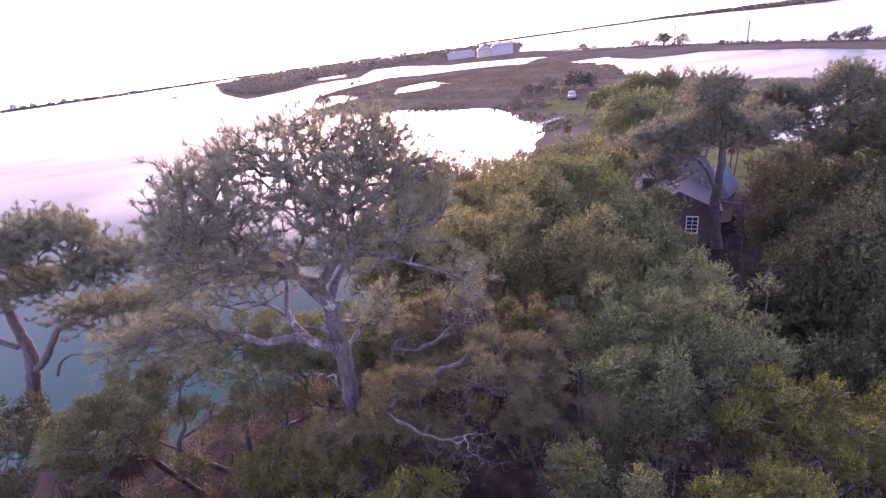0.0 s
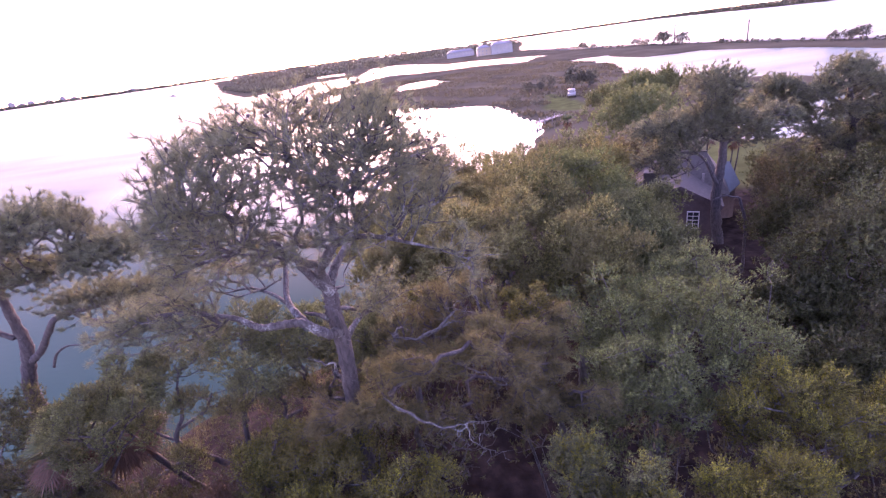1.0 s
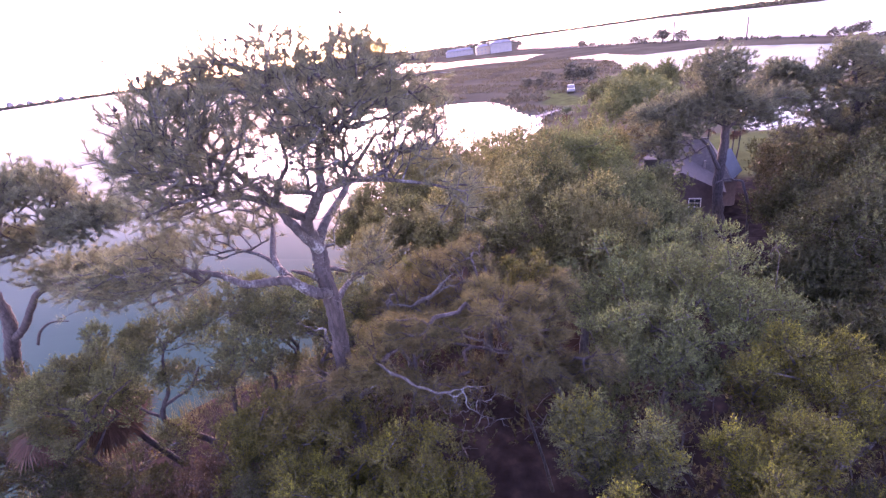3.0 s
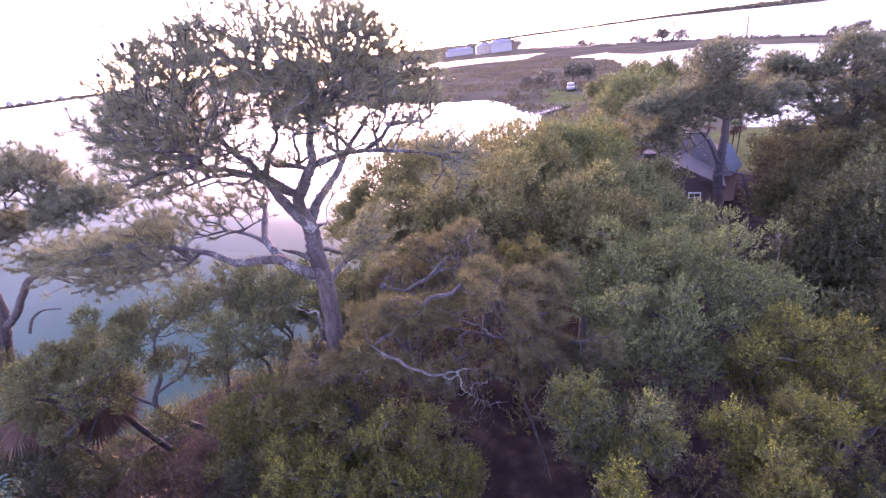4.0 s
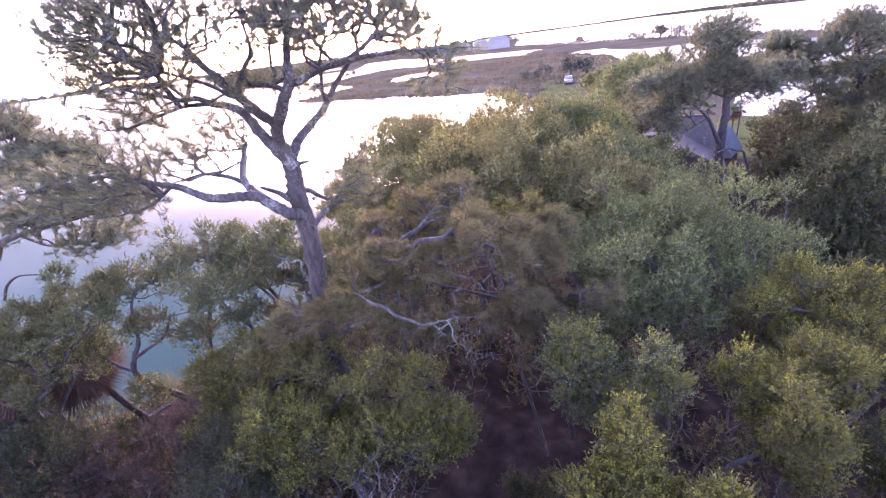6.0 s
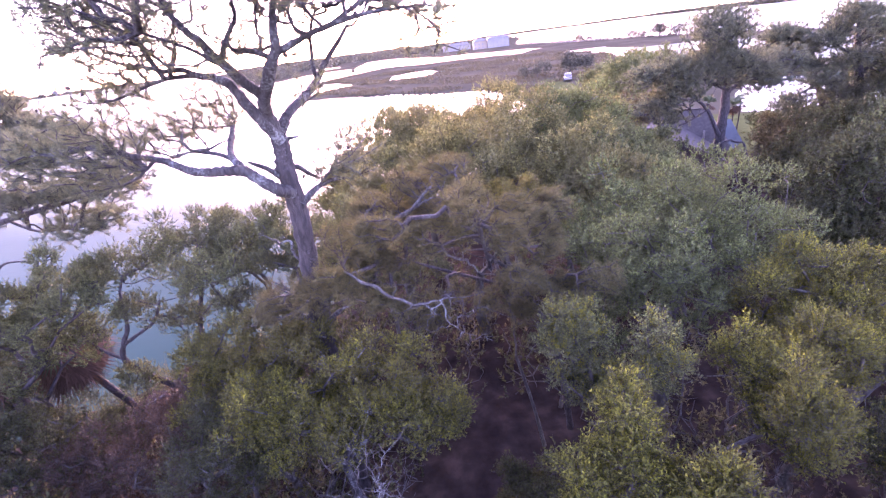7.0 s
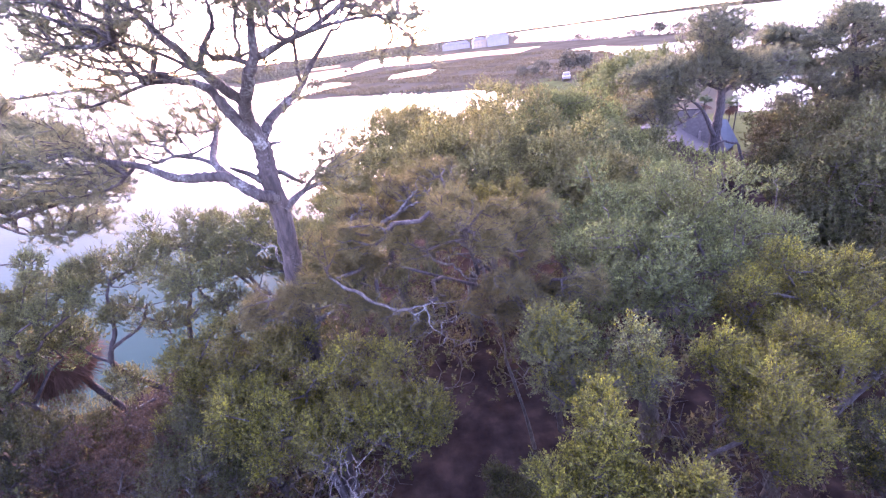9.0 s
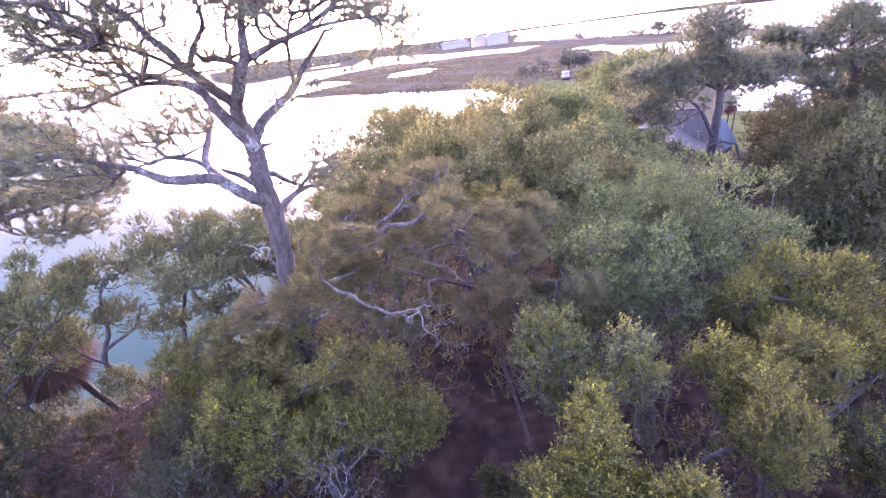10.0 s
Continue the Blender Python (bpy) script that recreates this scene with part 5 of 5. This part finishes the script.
# ---- dead limbs and logs ----
def dead_limb(label, course, seed, twigs=14, spread=0.7, bark=None, forks=(), twig=0.0048):
    """A bare jagged limb by its course (x, y, z, radius), its broken side limbs, and fine twigs towards its end."""
    rng = np.random.default_rng(seed)
    ob = empty("dead_branch", tuple(course[0][:3]), label, "dead branch")
    paths = []
    for k, line in enumerate((course, *forks)):
        c = np.array(line, float)
        u = np.linspace(0, len(c) - 1, 3 * len(c))
        c = np.column_stack([np.interp(u, np.arange(len(c)), c[:, i]) for i in range(4)])
        c[1:-1, :3] += rng.normal(size=(len(c) - 2, 3)) * 0.014
        c[:, 3] *= 0.5 * rng.uniform(0.8, 1.25, len(c))
        co, fa, path, rad = tube(c[:, :3], c[:, 3], 8, 0.3, seed + k, 3)
        under("limb", quick_mesh("limb", co, fa, bark or BARK_DEAD, True), ob)
        paths.append(path[len(path) // 4:])
    path = np.concatenate(paths)
    out = unit(np.array(course[-1][:3]) - np.array(course[0][:3]))
    ends = path[rng.integers(0, len(path), twigs)] + rng.normal(size=(twigs, 3)) * spread * 0.38 + out * spread * 1.1 * rng.random((twigs, 1))
    P, parent, load, tips = grow(path[::2], np.zeros(len(path[::2])), ends, 0.1, rng, 0.1, 0.2)
    tagged(under("twig_work", branch_mesh("twig_work", P, parent, load, len(path[::2]), twig, 0.36, BARK_DEAD, 4), ob), kind="stuff")
    return ob


dead_limb("bare grey dead limb hanging from the pine", [(-2.3, 8.4, 9.75, 0.03), (-1.68, 8.0, 9.54, 0.07), (-1.43, 8.0, 9.33, 0.065), (-1.1, 8.0, 9.11, 0.055), (-0.84, 8.0, 9.11, 0.05), (-0.52, 8.0, 9.15, 0.035), (0.0, 8.0, 9.15, 0.014)], 401, 70, 0.5, None,
          [[(-0.84, 8.0, 9.11, 0.04), (-0.75, 8.0, 9.0, 0.03), (-0.67, 8.0, 8.87, 0.012)], [(-0.52, 8.0, 9.15, 0.03), (-0.43, 8.0, 8.65, 0.022), (-0.2, 8.0, 8.39, 0.01)]])
dead_limb("bare grey dead branch spreading into fine twigs", [(-0.9, 9.9, 9.5, 0.05), (-0.73, 9.8, 9.48, 0.06), (-0.49, 9.8, 9.41, 0.055), (-0.38, 9.8, 9.19, 0.05), (0.02, 9.75, 9.07, 0.04), (0.25, 9.7, 8.76, 0.035), (0.83, 9.6, 8.6, 0.028), (1.34, 9.55, 8.65, 0.018), (1.77, 9.5, 8.75, 0.01)], 402, 90, 0.55)
dead_limb("broken pale dead limb with peeling bark", [(-2.6, 10.4, 8.9, 0.07), (-2.4, 10.4, 9.5, 0.08), (-2.22, 10.35, 9.9, 0.075), (-2.12, 10.3, 10.12, 0.065), (-2.0, 10.3, 9.98, 0.06), (-1.6, 10.3, 9.9, 0.065), (-1.3, 10.2, 10.08, 0.11), (-0.94, 10.1, 10.3, 0.09), (-0.75, 10.1, 10.55, 0.05), (-0.55, 10.1, 10.7, 0.02)], 403, 60, 0.4, None,
          [[(-2.2, 10.4, 10.0, 0.07), (-2.05, 10.35, 10.25, 0.04), (-1.9, 10.3, 10.3, 0.02)], [(-0.94, 10.1, 10.3, 0.06), (-0.7, 10.1, 10.42, 0.045), (-0.5, 10.05, 10.45, 0.02)], [(-1.5, 10.2, 9.9, 0.05), (-1.35, 10.2, 9.75, 0.04), (-1.2, 10.2, 9.55, 0.02)]])
dead_limb("short broken grey limb stub on the pine", [(-3.35, 9.25, 9.7, 0.06), (-3.5, 9.3, 9.85, 0.055), (-3.47, 9.3, 10.14, 0.05), (-3.75, 9.3, 10.17, 0.04), (-3.94, 9.3, 10.32, 0.02)], 404, 8, 0.3)
dead_limb("pale splintered snag at the foot of the pine", [(-3.2, 9.15, 8.2, 0.09), (-3.01, 9.0, 8.38, 0.1), (-2.78, 9.0, 8.57, 0.085), (-2.45, 9.0, 8.7, 0.03)], 410, 8, 0.3, None, [[(-3.1, 9.1, 8.8, 0.06), (-2.88, 9.0, 8.92, 0.05), (-2.66, 9.0, 9.0, 0.02)], [(-3.3, 9.2, 8.2, 0.06), (-3.63, 9.2, 8.33, 0.05), (-3.67, 9.2, 8.62, 0.02)]])
dead_limb("pale fallen trunk lying at the waterline", [(-14.6, 14.8, 1.3, 0.14), (-14.1, 15.3, 1.3, 0.16), (-13.6, 15.9, 1.32, 0.15), (-13.2, 16.35, 1.35, 0.1)], 405, 6, 0.5)
dead_limb("pale lichened bare twigs standing in the low oak", [(-1.9, 6.3, 6.6, 0.035), (-1.6, 5.3, 7.6, 0.028), (-1.4, 4.8, 8.2, 0.02), (-1.5, 4.6, 8.9, 0.01)], 407, 190, 0.7, None, (), 0.0019)
dead_limb("pale bare twigs in the dark gap between oaks", [(6.0, 9.3, 6.2, 0.05), (5.9, 8.8, 7.3, 0.04), (5.85, 8.5, 7.9, 0.02)], 408, 70, 0.45, None, (), 0.003)
dead_limb("pale bare twigs below the young oaks", [(3.9, 5.6, 5.8, 0.04), (3.8, 5.4, 6.6, 0.03), (3.75, 5.2, 7.1, 0.015)], 409, 70, 0.45, None, (), 0.003)
dead_limb("bent bare trunk arching beside the cabin pine", [(16.9, 27.0, 1.0, 0.17), (16.8, 27.0, 4.6, 0.16), (16.2, 27.0, 6.2, 0.14), (15.4, 27.0, 6.5, 0.12), (14.7, 27.0, 6.3, 0.06)], 406, 3, 0.5, BARK_PINE)


# ---- the far shores ----
def far_tree(label, at, height, width, seed, name="shore_tree"):
    rng = np.random.default_rng(seed)
    x, y = at
    ob = empty(name, (x, y, 0.5), label, "tree", "trees along the causeway")
    top = 0.5 + height
    co, fa, path, rad = tube([(x, y, 0.3), (x + 0.1 * width, y, 0.4 + height * 0.35), (x, y, top * 0.8)], [0.05 * height, 0.035 * height, 0.01 * height], 6, 0.1, seed)
    under("trunk", quick_mesh("trunk", co, fa, BARK, True), ob)
    cl = lobes([(x, y, 0.4 + height * 0.5, width * 0.45, width * 0.45, height * 0.46)], 14, rng, (0.3, 0.5), 0.75)
    pts = in_ellipsoids(cl, 300, rng, 0.4)
    under("crown", leaves("crown", pts, unit(rng.normal(size=pts.shape) + np.array([[0, 0, 0.5]])), 4, height * 0.06, height * 0.1, height * 0.06, FAR_LEAF, rng), ob)
    return ob


for k, (x, y, h, w) in enumerate([(102.6, 381, 8, 9), (107, 372, 5, 7), (119, 322, 7, 9), (122, 316, 6.5, 8), (126.2, 300, 12, 11), (130.7, 286, 9, 10), (128, 240, 4, 4), (131, 205, 3, 5), (136, 182, 5, 6), (138, 178, 5, 6), (139.7, 175, 7, 7),
                                      (24, 150, 5, 6), (27, 147, 4.6, 5), (30, 151, 6, 6.5), (34.5, 140, 9, 7.5), (38.5, 139, 8.5, 7.5), (41, 146, 7, 7), (-50, 198, 8, 10), (-62, 330, 5, 6), (-60, 345, 5, 6), (-46, 402, 5, 7), (17, 128, 3.5, 5), (21, 118, 3, 5)]):
    far_tree("small tree on the low marsh shore", (x, y), h * 0.68, w * 0.75, 500 + k)


def woods(name, label, n, place_at, hmin, hmax, seed, per=16, fine=1.0):
    """A far belt of trees as many rough leafy clumps."""
    rng = np.random.default_rng(seed)
    c = place_at(n, rng)
    h = rng.uniform(hmin, hmax, n)
    co, fa = [], []
    cc = np.repeat(np.column_stack([c, np.zeros(n)]), per, axis=0)
    hh = np.repeat(h, per)
    d = unit(rng.normal(size=(n * per, 3)))
    mid = cc + np.column_stack([d[:, 0] * hh * 0.42, d[:, 1] * hh * 0.42, hh * 0.55 + d[:, 2] * hh * 0.42])
    u = unit(rng.normal(size=mid.shape))
    v = across(u, rng)
    s = (hh * rng.uniform(0.15, 0.28, n * per) * fine)[:, None]
    co = np.stack([mid + u * s, mid + v * s, mid - u * s, mid - v * s], axis=1).reshape(-1, 3)
    ob = new(name, quick_mesh(name, co, np.arange(len(co)).reshape(-1, 4), FAR_LEAF))
    return tagged(ob, label, "woods", kind="stuff")


def within(outline, edge):
    def place_at(n, rng):
        p = np.array(outline)
        lo, hi = p.min(0), p.max(0)
        got = np.zeros((0, 2))
        while len(got) < n:
            q = lo + rng.random((4000, 2)) * (hi - lo)
            d = inside_by(outline, q[:, 0], q[:, 1], 0)
            got = np.concatenate([got, q[(d > edge[0]) & (d < edge[1])]])
        return got[:n]
    return place_at


woods("far_headland_woods", "dark wooded headland beyond the creek", 1200, within([(-260, 640), (-150, 520), (-110, 720), (-40, 700), (20, 690), (80, 690), (140, 910), (190, 1280), (-250, 2200), (-800, 2000), (-480, 1100)], (5, 900)), 6, 11, 601, 26, 0.7)
woods("headland_edge_woods", "low shore trees along the headland", 500, within([(-288, 640), (-160, 400), (-135, 480), (-170, 620), (-260, 720)], (3, 200)), 2.5, 5.5, 602, 36, 0.6)
NEAR_EDGE = FAR_SHORE[:9]
woods("far_shore_woods", "thin blue line of woods across the bay", 1600, within(NEAR_EDGE + [(x + 110, y + 130) for x, y in NEAR_EDGE[::-1]], (4, 260)), 8, 13, 603)
woods("causeway_scrub", "low dark scrub along the causeway road", 260, within([(98, 470), (118, 356), (127, 300), (132, 250), (135, 215), (137, 170), (139, 100), (143, 100), (141, 173), (139, 217), (136, 253), (131, 302), (122, 354), (102, 470)], (0.3, 9)), 0.7, 1.9, 605)
woods("bay_horizon_woods", "distant low shore at the horizon", 2600, within(LEFT_SHORE, (5, 70)), 9, 15, 604, 9, 1.5)


def tower(at, w, h):
    ob = empty("tower_block", (*at, 0), "hazy tower block on the far shore", "building", "far skyline")
    part("wall", one_box((at[0] - w / 2, at[1] - 20, 0), (at[0] + w / 2, at[1] + 20, h)), CONCRETE, ob)
    part("roof", one_box((at[0] - w / 4, at[1] - 10, h), (at[0] + w / 4, at[1] + 10, h + 6)), CONCRETE, ob)


for at, w, h in (((-2760, 3140), 14, 34), ((-2720, 3170), 22, 20), ((-2680, 3200), 16, 27), ((-2610, 3260), 20, 18), ((-2560, 3320), 13, 28), ((-2500, 3350), 24, 17), ((-2060, 3300), 60, 17)):
    tower(at, w, h)

# ---- the waterside apartment building ----
flats = empty("apartment_building", (40, 560, 0.6), "long pale apartment building with blue and yellow wings by the water", "building")
for x0, x1, y0, h, mat, tint in ((4, 38, 640, 6.6, PLASTER, "white wing"), (37, 52, 566, 8.6, PLASTER_YELLOW, "pale yellow wing"), (52.3, 75, 560, 10.2, PLASTER_BLUE, "pale blue wing")):
    wing = part("wall", one_box((x0, y0, 0.3), (x1, y0 + 16, h)), mat, flats, tint)
    bm = one_box((x0 - 0.1, y0 - 0.8, h), (x1 + 0.1, y0 + 16.8, h + 2.6))
    for v in bm.verts:
        if v.co.z > h + 1:
            v.co.x += 4.0 if v.co.x < (x0 + x1) / 2 else -4.0
            v.co.y += 6.0 if v.co.y < y0 + 8 else -6.0
    part("roof", bm, ROOF_FAR, flats)
    for f in range(int(h // 3.2)):
        for i in range(int((x1 - x0) // 4)):
            part("window", one_box((x0 + 1.4 + i * 4, y0 - 0.06, 1.4 + f * 3.2), (x0 + 2.8 + i * 4, y0 + 0.05, 2.7 + f * 3.2)), HAZY_PANE, wing)

# ---- poles, piles and posts ----
def post(name, label, at, height, r, lean=0.0, arm=False, group=""):
    ob = empty(name, (at[0], at[1], at[2]), label, "pole", group)
    co, fa, path, rad = tube([at, (at[0] + lean * 0.5, at[1], at[2] + height / 2), (at[0] + lean, at[1], at[2] + height)], [r, r * 0.9, r * 0.8], 8, 0.03, 7, 2)
    top = len(co)
    under("shaft", quick_mesh("shaft", co, fa, BARK_PINE, True), ob)
    if arm:
        part("crossarm", one_box((at[0] + lean - 1.2, at[1] - 0.08, at[2] + height - 0.9), (at[0] + lean + 1.2, at[1] + 0.08, at[2] + height - 0.7)), TIMBER, ob)
    return ob


for at, h in (((117.5, 380, 0.5), 9.5), ((130.8, 295, 0.5), 10.5), ((133.2, 228.7, 0.5), 9.5)):
    post("utility_pole", "wooden utility pole on the causeway", at, h, 0.27, 0.0, True, "causeway poles")
for x, y in ((2.6, 104.5), (4.6, 101.4)):
    post("mooring_pile", "tall thin mooring pile in the creek", (x, y, -1.2), 4.4, 0.15, -0.1, False, "mooring piles")
for x, y, h in ((-13, 69.2, 2.4), (-12, 69.6, 1.6), (-4.5, 62, 2.8), (-1.5, 60, 2.2)):
    post("dock_post", "short weathered dock post in the water", (x, y, -0.8), h, 0.14, 0.05, False, "dock posts")


# ---- dock, vehicles and boats ----
def dock(at, length, angle, label):
    turn = Matrix.Translation((*at, 0.75)) @ Matrix.Rotation(radians(angle), 4, "Z")
    ob = empty("dock", (*at, 0), label, "dock")
    for i in range(int(length / 0.3)):
        part("plank", one_box((i * 0.3, -0.7, 0), (i * 0.3 + 0.27, 0.7, 0.06), turn), TIMBER, ob)
    for i in range(int(length / 2.4) + 1):
        for s in (-0.62, 0.62):
            part("pile", one_box((i * 2.4, s - 0.09, -1.8), (i * 2.4 + 0.18, s + 0.09, 0.55), turn), TIMBER, ob)
    return ob


dock((15.6, 93.5), 9.0, 42, "short pale wooden dock at the creek bank")


def pickup(at, angle):
    turn = Matrix.Translation((*at, 0.62)) @ Matrix.Rotation(radians(angle), 4, "Z")
    ob = empty("pickup_truck", (*at, 0.62), "white pickup truck parked at the edge of the lawn", "truck")
    body = part("body", one_box((-2.6, -0.95, 0.45), (2.6, 0.95, 1.05), turn, 0.12), WHITE_PAINT, ob)
    part("cab", one_box((-0.6, -0.88, 1.05), (1.3, 0.88, 1.8), turn, 0.2), WHITE_PAINT, ob)
    part("windscreen", one_box((1.22, -0.75, 1.15), (1.33, 0.75, 1.66), turn), GLASS, ob)
    for s in (-0.9, 0.9):
        part("side_window", one_box((-0.4, s - 0.02, 1.18), (1.1, s + 0.02, 1.65), turn), GLASS, ob)
    for x in (-1.6, 1.7):
        for s in (-0.9, 0.9):
            bm = bmesh.new()
            bmesh.ops.create_cone(bm, cap_ends=True, segments=16, radius1=0.4, radius2=0.4, depth=0.26)
            bmesh.ops.transform(bm, matrix=turn @ Matrix.Translation((x, s, 0.4)) @ Matrix.Rotation(radians(90), 4, "X"), verts=bm.verts)
            part("wheel", bm, RUBBER, ob)
    return ob


pickup((31.0, 126.5), 76)


def boat(at, angle, size, label):
    turn = Matrix.Translation((*at, 0.0)) @ Matrix.Rotation(radians(angle), 4, "Z") @ Matrix.Scale(size, 4)
    ob = empty("boat", (*at, 0), label, "boat")
    bm = prism([(-3, -1), (1.5, -1), (3.2, 0), (1.5, 1), (-3, 1)], -0.3, 0.7, turn)
    part("hull", bm, WHITE_PAINT, ob)
    part("cabin", one_box((-1.2, -0.7, 0.7), (0.8, 0.7, 1.6), turn, 0.1), WHITE_PAINT, ob)
    part("roof", one_box((-1.5, -0.9, 2.2), (1.1, 0.9, 2.3), turn, 0.03), ROOF_FAR, ob)
    for x in (-1.3, 0.9):
        for y in (-0.8, 0.8):
            part("post", one_box((x - 0.04, y - 0.04, 1.5), (x + 0.04, y + 0.04, 2.2), turn), TIMBER, ob)
    return ob


boat((-365, 667), 10, 2.0, "small boat lying out on the bay")
boat((36.5, 128), 60, 0.6, "small white boat ashore beside the truck")

# ---- the causeway road ----
road = prism([(92, 560), (101, 430), (122, 354), (131, 302), (136, 253), (139, 217), (141, 173), (143, 100), (160, -100), (166, -100), (147, 100), (145, 173), (143, 217), (140, 253), (135, 302), (126, 354), (105, 430), (96, 560)], 0.3, 0.68)
me = bpy.data.meshes.new("road")
road.to_mesh(me)
road.free()
me.materials.append(ASPHALT)
tagged(new("road", me), "grey asphalt causeway road along the bay", "road", kind="structure")
